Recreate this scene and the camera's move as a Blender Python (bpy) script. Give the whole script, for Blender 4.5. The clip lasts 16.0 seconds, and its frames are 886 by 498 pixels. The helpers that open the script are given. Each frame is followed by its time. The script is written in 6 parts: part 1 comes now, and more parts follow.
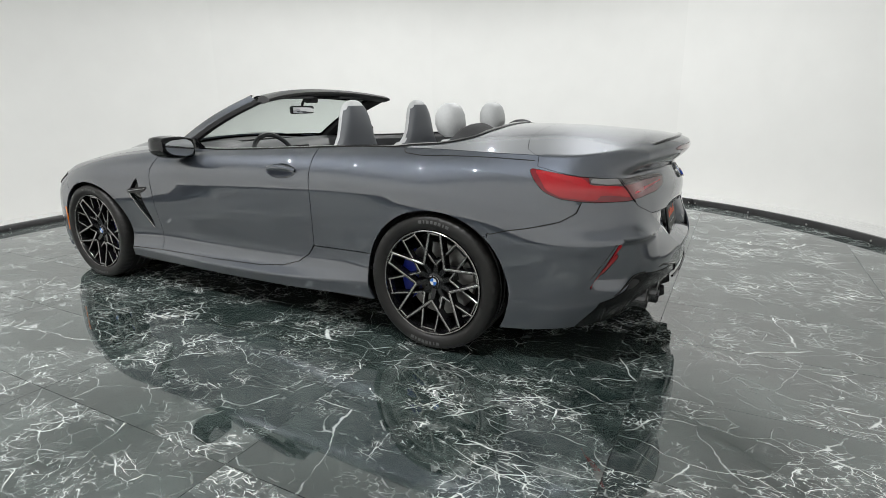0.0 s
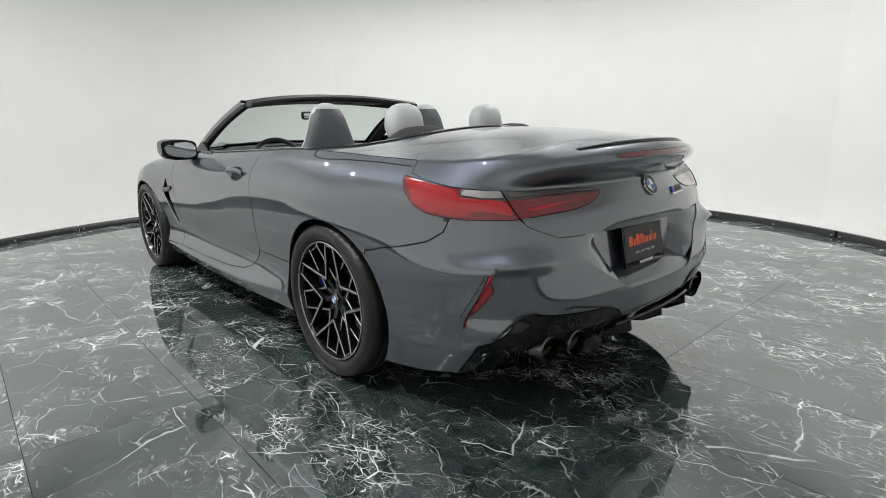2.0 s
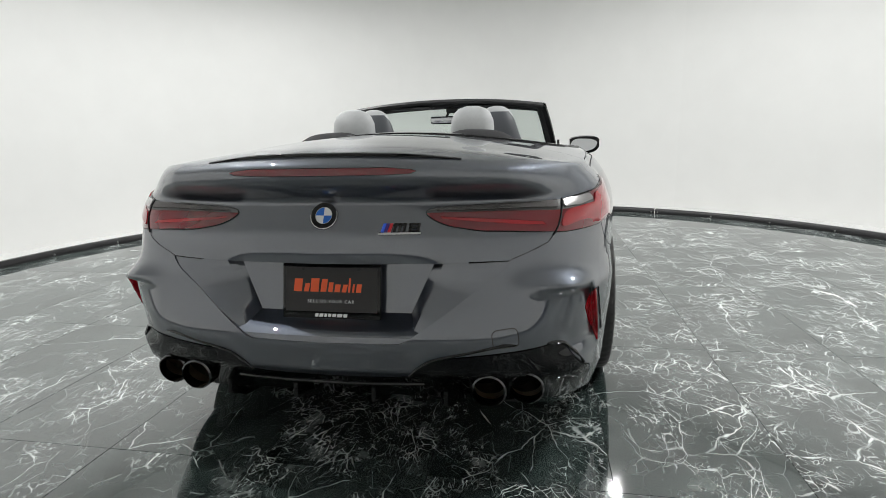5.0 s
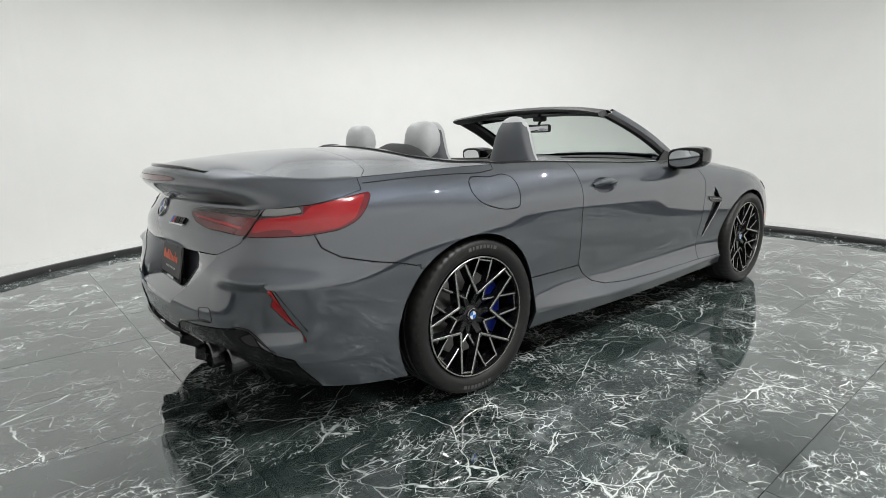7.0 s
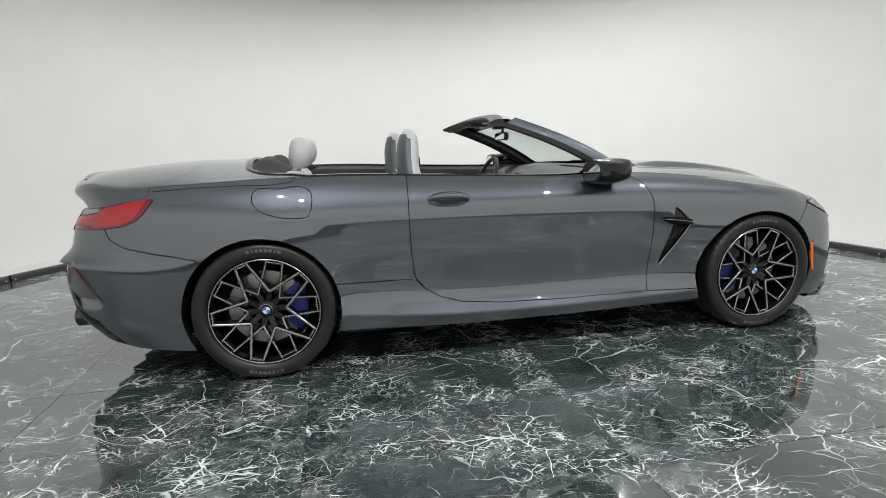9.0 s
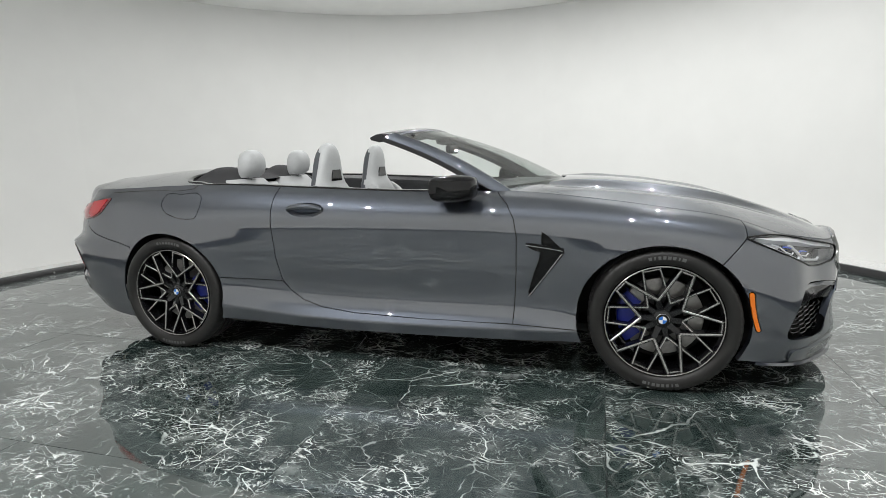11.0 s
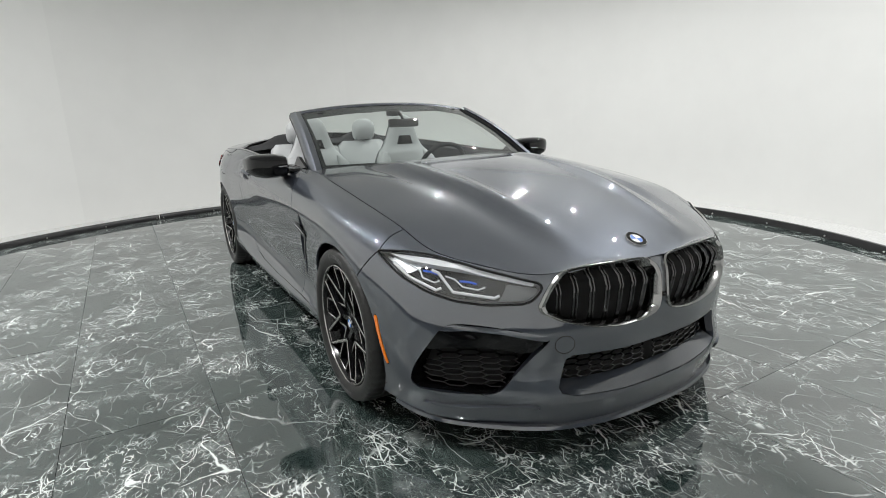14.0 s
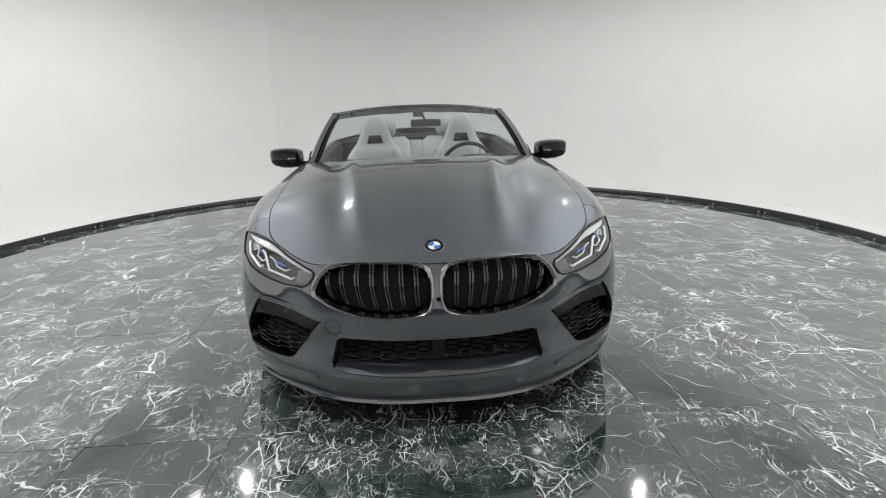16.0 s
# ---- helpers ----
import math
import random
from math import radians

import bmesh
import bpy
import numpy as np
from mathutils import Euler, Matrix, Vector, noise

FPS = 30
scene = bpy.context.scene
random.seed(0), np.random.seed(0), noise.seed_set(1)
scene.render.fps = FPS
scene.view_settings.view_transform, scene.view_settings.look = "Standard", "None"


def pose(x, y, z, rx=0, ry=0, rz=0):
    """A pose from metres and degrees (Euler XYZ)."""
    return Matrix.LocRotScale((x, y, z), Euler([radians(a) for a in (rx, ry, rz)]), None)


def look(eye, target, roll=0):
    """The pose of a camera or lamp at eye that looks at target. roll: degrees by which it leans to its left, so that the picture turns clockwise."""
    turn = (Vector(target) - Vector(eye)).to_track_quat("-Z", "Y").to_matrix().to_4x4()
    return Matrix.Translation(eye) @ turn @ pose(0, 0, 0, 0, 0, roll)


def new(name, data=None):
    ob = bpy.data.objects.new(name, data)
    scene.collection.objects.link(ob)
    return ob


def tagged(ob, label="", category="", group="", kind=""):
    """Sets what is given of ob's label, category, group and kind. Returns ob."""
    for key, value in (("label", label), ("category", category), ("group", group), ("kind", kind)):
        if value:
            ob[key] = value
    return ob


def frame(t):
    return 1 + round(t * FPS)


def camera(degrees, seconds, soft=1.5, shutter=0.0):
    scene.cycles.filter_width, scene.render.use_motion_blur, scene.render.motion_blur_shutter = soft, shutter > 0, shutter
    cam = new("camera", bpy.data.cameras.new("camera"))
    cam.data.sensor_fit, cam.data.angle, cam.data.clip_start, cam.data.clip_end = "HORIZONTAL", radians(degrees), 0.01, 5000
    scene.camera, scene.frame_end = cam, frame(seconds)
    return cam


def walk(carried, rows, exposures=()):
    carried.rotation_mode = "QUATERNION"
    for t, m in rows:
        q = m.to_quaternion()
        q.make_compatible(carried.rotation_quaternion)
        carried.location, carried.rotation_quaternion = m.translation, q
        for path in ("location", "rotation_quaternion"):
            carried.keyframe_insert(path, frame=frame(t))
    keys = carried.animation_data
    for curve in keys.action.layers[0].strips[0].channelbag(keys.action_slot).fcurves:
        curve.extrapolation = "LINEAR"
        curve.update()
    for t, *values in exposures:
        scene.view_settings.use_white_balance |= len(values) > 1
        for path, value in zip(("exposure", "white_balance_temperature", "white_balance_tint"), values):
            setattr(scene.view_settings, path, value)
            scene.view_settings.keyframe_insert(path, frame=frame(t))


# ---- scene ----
cam = camera(78.77, 16.0, soft=0.85)
PATH = [
    (0, (-2.685, 3.136, 1.213), (-1.764, 1.438, 0.693), -1.00),
    (0.5, (-2.871, 2.971, 1.195), (-1.837, 1.333, 0.698), -1.23),
    (1, (-3.082, 2.722, 1.165), (-1.908, 1.173, 0.694), -1.35),
    (1.5, (-3.282, 2.431, 1.130), (-1.960, 1.002, 0.675), -1.31),
    (2, (-3.474, 2.082, 1.116), (-2.025, 0.782, 0.661), -1.28),
    (2.5, (-3.653, 1.705, 1.088), (-2.093, 0.542, 0.626), -0.90),
    (3, (-3.808, 1.295, 1.044), (-2.119, 0.315, 0.611), -1.06),
    (3.5, (-3.930, 0.853, 1.066), (-2.107, 0.161, 0.633), -0.96),
    (4, (-3.990, 0.352, 1.080), (-2.073, -0.007, 0.662), -1.04),
    (4.2, (-3.988, 0.148, 1.079), (-2.050, -0.076, 0.657), -1.11),
    (4.7, (-3.971, -0.348, 1.082), (-2.019, -0.214, 0.664), -1.31),
    (5.25, (-3.874, -0.889, 1.086), (-1.993, -0.351, 0.673), -1.52),
    (5.8, (-3.691, -1.430, 1.090), (-1.958, -0.520, 0.682), -1.73),
    (6.3, (-3.437, -1.921, 1.093), (-1.882, -0.730, 0.690), -1.93),
    (6.5, (-3.324, -2.123, 1.084), (-1.852, -0.828, 0.690), -1.77),
    (7, (-2.979, -2.582, 1.113), (-1.725, -1.074, 0.720), -1.03),
    (7.5, (-2.558, -2.962, 1.128), (-1.521, -1.293, 0.759), -1.27),
    (8, (-2.051, -3.263, 1.132), (-1.230, -1.477, 0.760), -1.41),
    (8.5, (-1.534, -3.493, 1.142), (-0.932, -1.624, 0.762), -1.39),
    (8.7, (-1.342, -3.546, 1.153), (-0.828, -1.653, 0.765), -1.57),
    (9.2, (-0.823, -3.697, 1.153), (-0.536, -1.754, 0.775), -1.52),
    (9.75, (-0.242, -3.772, 1.154), (-0.210, -1.806, 0.786), -1.46),
    (10.3, (0.348, -3.752, 1.155), (0.123, -1.797, 0.798), -1.40),
    (10.8, (0.894, -3.647, 1.155), (0.435, -1.731, 0.808), -1.35),
    (11, (1.113, -3.574, 1.146), (0.557, -1.682, 0.806), -1.37),
    (11.5, (1.631, -3.340, 1.102), (0.853, -1.527, 0.778), -1.00),
    (12, (2.118, -3.039, 1.100), (1.127, -1.336, 0.763), -0.92),
    (12.5, (2.540, -2.682, 1.142), (1.350, -1.124, 0.747), -1.48),
    (13, (2.947, -2.363, 1.182), (1.571, -0.987, 0.721), -1.88),
    (13.5, (3.287, -2.002, 1.212), (1.741, -0.833, 0.721), -1.90),
    (14, (3.585, -1.666, 1.246), (1.908, -0.692, 0.757), -1.81),
    (14.5, (3.848, -1.248, 1.256), (2.058, -0.511, 0.753), -1.74),
    (15, (4.108, -0.817, 1.276), (2.239, -0.327, 0.759), -1.71),
    (15.5, (4.253, -0.401, 1.293), (2.338, -0.143, 0.778), -1.46),
    (16, (4.368, -0.091, 1.309), (2.438, 0.023, 0.797), -1.69),
]
walk(cam, [(t, look(e, a, r)) for t, e, a, r in PATH])

# ---------------------------------------------------------------- light
world = bpy.data.worlds.new("world")
scene.world = world
world.use_nodes = True
world.node_tree.nodes["Background"].inputs[0].default_value = (0.9, 0.95, 1.0, 1)
world.node_tree.nodes["Background"].inputs[1].default_value = 0.02

DISC = Vector((-0.27, -0.12, 0))      # middle of the round platform
R_DISC, R_WALL, H_ROOM = 4.25, 4.92, 3.25


# ---------------------------------------------------------------- materials
def material(name, colour, rough=0.5, metal=0.0, coat=0.0, coat_rough=0.03, spec=0.5, grain=0.0, grain_scale=40.0, bump=0.0, bump_scale=200.0, patch=0.0, patch_scale=1.5):
    m = bpy.data.materials.new(name)
    m.use_nodes = True
    nt = m.node_tree
    b = nt.nodes["Principled BSDF"]
    b.inputs["Base Color"].default_value = (*colour, 1)
    b.inputs["Roughness"].default_value = rough
    b.inputs["Metallic"].default_value = metal
    b.inputs["Coat Weight"].default_value = coat
    b.inputs["Coat Roughness"].default_value = coat_rough
    b.inputs["Specular IOR Level"].default_value = spec
    coord = nt.nodes.new("ShaderNodeTexCoord")
    if grain or patch:
        last = None
        for amount, size in ((grain, grain_scale), (patch, patch_scale)):
            if not amount:
                continue
            n = nt.nodes.new("ShaderNodeTexNoise")
            n.inputs["Scale"].default_value = size
            n.inputs["Detail"].default_value = 4
            nt.links.new(coord.outputs["Object"], n.inputs["Vector"])
            mix = nt.nodes.new("ShaderNodeMapRange")
            mix.inputs["From Min"].default_value, mix.inputs["From Max"].default_value = 0.3, 0.7
            mix.inputs["To Min"].default_value, mix.inputs["To Max"].default_value = 1 - amount, 1 + amount
            nt.links.new(n.outputs["Fac"], mix.inputs["Value"])
            if last is None:
                last = mix.outputs[0]
            else:
                mul = nt.nodes.new("ShaderNodeMath")
                mul.operation = "MULTIPLY"
                nt.links.new(last, mul.inputs[0]), nt.links.new(mix.outputs[0], mul.inputs[1])
                last = mul.outputs[0]
        tint = nt.nodes.new("ShaderNodeVectorMath")
        tint.operation = "SCALE"
        tint.inputs[0].default_value = colour
        nt.links.new(last, tint.inputs["Scale"])
        nt.links.new(tint.outputs[0], b.inputs["Base Color"])
    if bump:
        n = nt.nodes.new("ShaderNodeTexNoise")
        n.inputs["Scale"].default_value = bump_scale
        n.inputs["Detail"].default_value = 3
        nt.links.new(coord.outputs["Object"], n.inputs["Vector"])
        bp = nt.nodes.new("ShaderNodeBump")
        bp.inputs["Strength"].default_value = bump
        bp.inputs["Distance"].default_value = 0.002
        nt.links.new(n.outputs["Fac"], bp.inputs["Height"])
        nt.links.new(bp.outputs[0], b.inputs["Normal"])
    return m


def glowing(name, colour, strength):
    m = bpy.data.materials.new(name)
    m.use_nodes = True
    b = m.node_tree.nodes["Principled BSDF"]
    b.inputs["Base Color"].default_value = (*colour, 1)
    b.inputs["Emission Color"].default_value = (*colour, 1)
    b.inputs["Emission Strength"].default_value = strength
    return m


def clear_glass(name, tint=(1, 1, 1), clear=0.9, rough=0.0):
    """A thin pane: mostly see-through, with a mirror-like film."""
    m = bpy.data.materials.new(name)
    m.use_nodes = True
    nt = m.node_tree
    nt.nodes.remove(nt.nodes["Principled BSDF"])
    out = nt.nodes["Material Output"]
    tr = nt.nodes.new("ShaderNodeBsdfTransparent")
    tr.inputs[0].default_value = (*[c * clear for c in tint], 1)
    gl = nt.nodes.new("ShaderNodeBsdfGlossy")
    gl.inputs["Roughness"].default_value = rough
    lw = nt.nodes.new("ShaderNodeLayerWeight")
    pw = nt.nodes.new("ShaderNodeMath")
    pw.operation, pw.inputs[1].default_value = "POWER", 4.5
    nt.links.new(lw.outputs["Facing"], pw.inputs[0])
    fr = nt.nodes.new("ShaderNodeMath")
    fr.operation, fr.inputs[1].default_value, fr.inputs[2].default_value = "MULTIPLY_ADD", 0.75, 0.11
    nt.links.new(pw.outputs[0], fr.inputs[0])
    mix = nt.nodes.new("ShaderNodeMixShader")
    nt.links.new(fr.outputs[0], mix.inputs[0])
    nt.links.new(tr.outputs[0], mix.inputs[1]), nt.links.new(gl.outputs[0], mix.inputs[2])
    nt.links.new(mix.outputs[0], out.inputs[0])
    return m


def metallic_paint():
    m = material("grey_metallic_paint", (0.055, 0.064, 0.083), rough=0.43, metal=0.84, coat=1.0, coat_rough=0.008)
    nt = m.node_tree
    b = nt.nodes["Principled BSDF"]
    b.inputs["Coat IOR"].default_value = 2.25
    coord = nt.nodes["Texture Coordinate"]
    v = nt.nodes.new("ShaderNodeTexVoronoi")
    v.inputs["Scale"].default_value = 1400
    nt.links.new(coord.outputs["Object"], v.inputs["Vector"])
    mr = nt.nodes.new("ShaderNodeMapRange")
    mr.inputs["To Min"].default_value, mr.inputs["To Max"].default_value = 0.8, 1.2
    nt.links.new(v.outputs["Color"], mr.inputs["Value"])
    sc = nt.nodes.new("ShaderNodeVectorMath")
    sc.operation = "SCALE"
    sc.inputs[0].default_value = b.inputs["Base Color"].default_value[:3]
    nt.links.new(mr.outputs[0], sc.inputs["Scale"])
    nt.links.new(sc.outputs[0], b.inputs["Base Color"])
    return m


def marble():
    """Polished dark green marble, each slab with its own run of white veins."""
    m = material("green_marble", (0.02, 0.03, 0.028), rough=0.06, spec=0.5)
    nt = m.node_tree
    b = nt.nodes["Principled BSDF"]
    b.inputs["IOR"].default_value = 2.8
    L, N = nt.links, nt.nodes
    geo = N.new("ShaderNodeNewGeometry")
    info = N.new("ShaderNodeObjectInfo")
    shift = N.new("ShaderNodeVectorMath")
    shift.operation = "SCALE"
    shift.inputs[0].default_value = (37.0, 21.0, 53.0)
    L.new(info.outputs["Random"], shift.inputs["Scale"])
    at = N.new("ShaderNodeVectorMath")
    L.new(geo.outputs["Position"], at.inputs[0]), L.new(shift.outputs[0], at.inputs[1])

    def noise_at(scale, detail, rough=0.6):
        n = N.new("ShaderNodeTexNoise")
        n.inputs["Scale"].default_value, n.inputs["Detail"].default_value, n.inputs["Roughness"].default_value = scale, detail, rough
        L.new(at.outputs[0], n.inputs["Vector"])
        return n

    def maths(op, a, c, clamp=False):
        k = N.new("ShaderNodeMath")
        k.operation, k.use_clamp = op, clamp
        for i, v in enumerate((a, c)):
            if v is None:
                continue
            if isinstance(v, (int, float)):
                k.inputs[i].default_value = v
            else:
                L.new(v, k.inputs[i])
        return k.outputs[0]

    def ramp(v, lo, hi, a=0.0, c=1.0):
        r = N.new("ShaderNodeMapRange")
        r.inputs["From Min"].default_value, r.inputs["From Max"].default_value = lo, hi
        r.inputs["To Min"].default_value, r.inputs["To Max"].default_value = a, c
        L.new(v, r.inputs["Value"])
        return r.outputs[0]

    # veins: thin edges of stretched, slightly bent cells at four sizes, broken up and swelling by slow noises
    lean = N.new("ShaderNodeMapping")
    lean.inputs["Rotation"].default_value = (0, 0, 0.62)
    lean.inputs["Scale"].default_value = (1.0, 1.55, 1.0)
    L.new(at.outputs[0], lean.inputs["Vector"])
    bend = lean.outputs[0]
    for size, amount in ((2.2, 0.26), (6.5, 0.085), (19.0, 0.026), (60.0, 0.008)):
        w = noise_at(size, 2, 0.5)
        off = N.new("ShaderNodeVectorMath")
        off.operation = "MULTIPLY_ADD"
        L.new(w.outputs["Color"], off.inputs[0])
        off.inputs[1].default_value = (amount, amount, 0.0)
        L.new(bend, off.inputs[2])
        bend = off.outputs[0]
    cluster = ramp(noise_at(2.3, 4, 0.6).outputs["Fac"], 0.44, 0.57, 0.0, 1.0)
    swell = ramp(noise_at(5.5, 4, 0.6).outputs["Fac"], 0.42, 0.72, 0.3, 2.6)
    total = None
    for scale, width, lo, hi, gain, base_keep in ((1.3, 0.0030, 0.46, 0.53, 1.0, 0.55), (3.2, 0.0028, 0.48, 0.54, 1.0, 0.35), (8.0, 0.0022, 0.48, 0.54, 1.0, 0.10), (18.0, 0.0016, 0.48, 0.54, 0.95, 0.03), (38.0, 0.0011, 0.50, 0.56, 0.8, 0.0)):
        v = N.new("ShaderNodeTexVoronoi")
        v.feature = "DISTANCE_TO_EDGE"
        v.inputs["Scale"].default_value = scale
        L.new(bend, v.inputs["Vector"])
        reach = maths("MULTIPLY", swell, width * scale)
        line = maths("SUBTRACT", 1.0, maths("DIVIDE", v.outputs["Distance"], reach), True)
        line = maths("MULTIPLY", line, 1.7, True)
        keep = ramp(noise_at(scale * 0.8 + 1.1, 4, 0.6).outputs["Fac"], lo, hi)
        near = maths("ADD", maths("MULTIPLY", cluster, 1.0 - base_keep), base_keep)
        vein = maths("MULTIPLY", maths("MULTIPLY", maths("MULTIPLY", line, keep), gain), near)
        total = vein if total is None else maths("MAXIMUM", total, vein)
    # pale mist round the busiest runs
    mist = maths("MULTIPLY", ramp(noise_at(7.0, 6, 0.7).outputs["Fac"], 0.50, 0.78, 0.0, 0.30), cluster)
    total = maths("MAXIMUM", total, mist)
    cloud = ramp(noise_at(3.0, 6).outputs["Fac"], 0.35, 0.75, 0.0, 1.0)
    speckle = ramp(noise_at(42.0, 5, 0.7).outputs["Fac"], 0.33, 0.67, -0.35, 0.35)
    cloud = maths("ADD", cloud, speckle, True)
    base = N.new("ShaderNodeMix")
    base.data_type = "RGBA"
    base.inputs["A"].default_value, base.inputs["B"].default_value = (0.012, 0.022, 0.021, 1), (0.074, 0.099, 0.093, 1)
    L.new(cloud, base.inputs["Factor"])
    col = N.new("ShaderNodeMix")
    col.data_type = "RGBA"
    col.inputs["B"].default_value = (0.92, 0.97, 0.95, 1)
    L.new(total, col.inputs["Factor"]), L.new(base.outputs["Result"], col.inputs["A"])
    L.new(col.outputs["Result"], b.inputs["Base Color"])
    L.new(ramp(noise_at(8.0, 4).outputs["Fac"], 0.3, 0.7, 0.025, 0.05), b.inputs["Roughness"])
    return m


PAINT = metallic_paint()
MARBLE = marble()
WALL = material("white_wall_paint", (0.80, 0.80, 0.785), rough=0.75, grain=0.012, grain_scale=3, patch=0.02, patch_scale=0.5, bump=0.05, bump_scale=120)
wall_nt = WALL.node_tree
wall_tone = wall_nt.nodes.new("ShaderNodeObjectInfo")
tone_range = wall_nt.nodes.new("ShaderNodeMapRange")
tone_range.inputs["To Min"].default_value, tone_range.inputs["To Max"].default_value = 0.97, 1.02
tone_mix = wall_nt.nodes.new("ShaderNodeVectorMath")
tone_mix.operation = "SCALE"
wall_bsdf = wall_nt.nodes["Principled BSDF"]
wall_nt.links.new(wall_tone.outputs["Random"], tone_range.inputs["Value"])
wall_nt.links.new(wall_bsdf.inputs["Base Color"].links[0].from_socket, tone_mix.inputs[0])
wall_nt.links.new(tone_range.outputs[0], tone_mix.inputs["Scale"])
wall_nt.links.new(tone_mix.outputs[0], wall_bsdf.inputs["Base Color"])
CEILING = material("ceiling_paint", (0.88, 0.88, 0.87), rough=0.85, grain=0.02, grain_scale=4)
GROUT = material("dark_joint", (0.02, 0.022, 0.022), rough=0.8, grain=0.1)
KERB = material("black_kerb_metal", (0.016, 0.016, 0.017), rough=0.28, grain=0.25, grain_scale=8, bump=0.1, bump_scale=30)
STEEL = material("bright_screw_steel", (0.6, 0.6, 0.58), rough=0.3, metal=1.0)
BLACK_GLOSS = material("gloss_black_trim", (0.003, 0.003, 0.0035), rough=0.05, spec=0.4)
BLACK_MATT = material("matt_black_plastic", (0.012, 0.012, 0.013), rough=0.55, bump=0.1, bump_scale=500)
UNDER = material("dark_underbody", (0.006, 0.006, 0.006), rough=0.85)
RUBBER = material("tyre_rubber", (0.008, 0.0075, 0.0070), rough=0.42, grain=0.2, grain_scale=25, bump=0.15, bump_scale=300)
TYRE_MARK = material("tyre_lettering_grey", (0.10, 0.10, 0.10), rough=0.6)
ALLOY = material("machined_alloy", (0.50, 0.49, 0.475), rough=0.2, metal=1.0)
WHEEL_BLACK = material("wheel_black_paint", (0.005, 0.005, 0.006), rough=0.2)
DISC_STEEL = material("brake_disc_steel", (0.32, 0.31, 0.30), rough=0.35, metal=1.0, grain=0.1, grain_scale=60)
BLUE = material("blue_caliper_paint", (0.004, 0.014, 0.22), rough=0.3)
CHROME = material("dark_chrome", (0.55, 0.55, 0.56), rough=0.12, metal=1.0)
GRILLE_FRAME = material("smoked_chrome", (0.34, 0.34, 0.335), rough=0.16, metal=1.0)
SLAT = material("black_chrome_slat", (0.11, 0.11, 0.113), rough=0.12, metal=1.0)
LEATHER = material("pale_grey_leather", (0.50, 0.51, 0.515), rough=0.5, grain=0.03, grain_scale=60, bump=0.12, bump_scale=350, patch=0.05, patch_scale=6)
DARK_LEATHER = material("charcoal_leather", (0.022, 0.023, 0.026), rough=0.48, bump=0.15, bump_scale=350, grain=0.1)
SEAT_BACK = material("grey_seat_shell", (0.075, 0.08, 0.09), rough=0.45, bump=0.1, bump_scale=300)
CLOTH = material("dark_top_cloth", (0.025, 0.025, 0.027), rough=0.85, bump=0.2, bump_scale=600, grain=0.15, grain_scale=120)
RED_LENS = material("red_lamp_lens", (0.36, 0.004, 0.010), rough=0.12, coat=1.0, coat_rough=0.01, grain=0.06, grain_scale=18)
RED_DARK = material("dark_red_lamp_lens", (0.15, 0.003, 0.009), rough=0.12, coat=1.0, coat_rough=0.01)
SMOKE_LENS = material("smoked_lamp_lens", (0.055, 0.053, 0.055), rough=0.35, coat=1.0, coat_rough=0.01)
SILVER_LENS = material("silver_lamp_strip", (0.30, 0.29, 0.29), rough=0.28, metal=0.6, coat=1.0, coat_rough=0.02)
SILVER_DIM = material("smoked_lamp_strip", (0.16, 0.15, 0.15), rough=0.25, metal=0.8)
AMBER = material("amber_lens", (0.85, 0.20, 0.01), rough=0.2, coat=0.8)
ROUNDEL_BLUE = material("roundel_blue", (0.01, 0.14, 0.55), rough=0.4)
ROUNDEL_WHITE = material("roundel_white", (0.75, 0.75, 0.75), rough=0.4)
STRIPE_RED = material("stripe_red", (0.5, 0.01, 0.02), rough=0.3)
ORANGE = material("orange_print", (0.85, 0.12, 0.03), rough=0.5)
PLATE_BLACK = material("black_plate_face", (0.018, 0.016, 0.016), rough=0.5)
PRINT_WHITE = material("white_print", (0.8, 0.8, 0.8), rough=0.5)
LAMP_SILVER = material("lamp_reflector", (0.72, 0.74, 0.77), rough=0.22, metal=1.0)
LAMP_GREY = material("lamp_housing_grey", (0.16, 0.165, 0.175), rough=0.3, metal=0.4)
LAMP_DARK = material("lamp_inner_black", (0.03, 0.03, 0.033), rough=0.2, metal=0.3)
LAMP_WHITE = material("lamp_light_guide", (0.78, 0.80, 0.83), rough=0.2)
LAMP_BLUE = material("lamp_blue_accent", (0.05, 0.15, 0.8), rough=0.2)
GOLD_PIPE = material("bronzed_exhaust_steel", (0.42, 0.33, 0.24), rough=0.3, metal=1.0)
PIPE_DARK = material("black_chrome_pipe", (0.11, 0.11, 0.113), rough=0.2, metal=1.0)
PIPE_BLACK = material("black_pipe_end", (0.01, 0.009, 0.008), rough=0.9)
MIRROR = material("mirror_silver", (0.66, 0.67, 0.69), rough=0.02, metal=1.0)
SCREEN_GLASS = clear_glass("windscreen_glass", (0.9, 0.97, 0.94), 0.9)
LAMP_GLASS = clear_glass("lamp_cover_glass", (1, 1, 1), 0.92)
DOWNLIGHT = glowing("downlight_panel", (1.0, 0.98, 0.94), 30.0)


# ---------------------------------------------------------------- helpers
def finish(bm, name, mat, smooth=True, angle=None):
    me = bpy.data.meshes.new(name)
    bm.to_mesh(me)
    bm.free()
    me.materials.append(mat)
    if smooth:
        me.shade_smooth()
        if angle:
            me.set_sharp_from_angle(angle=radians(angle))
    return me


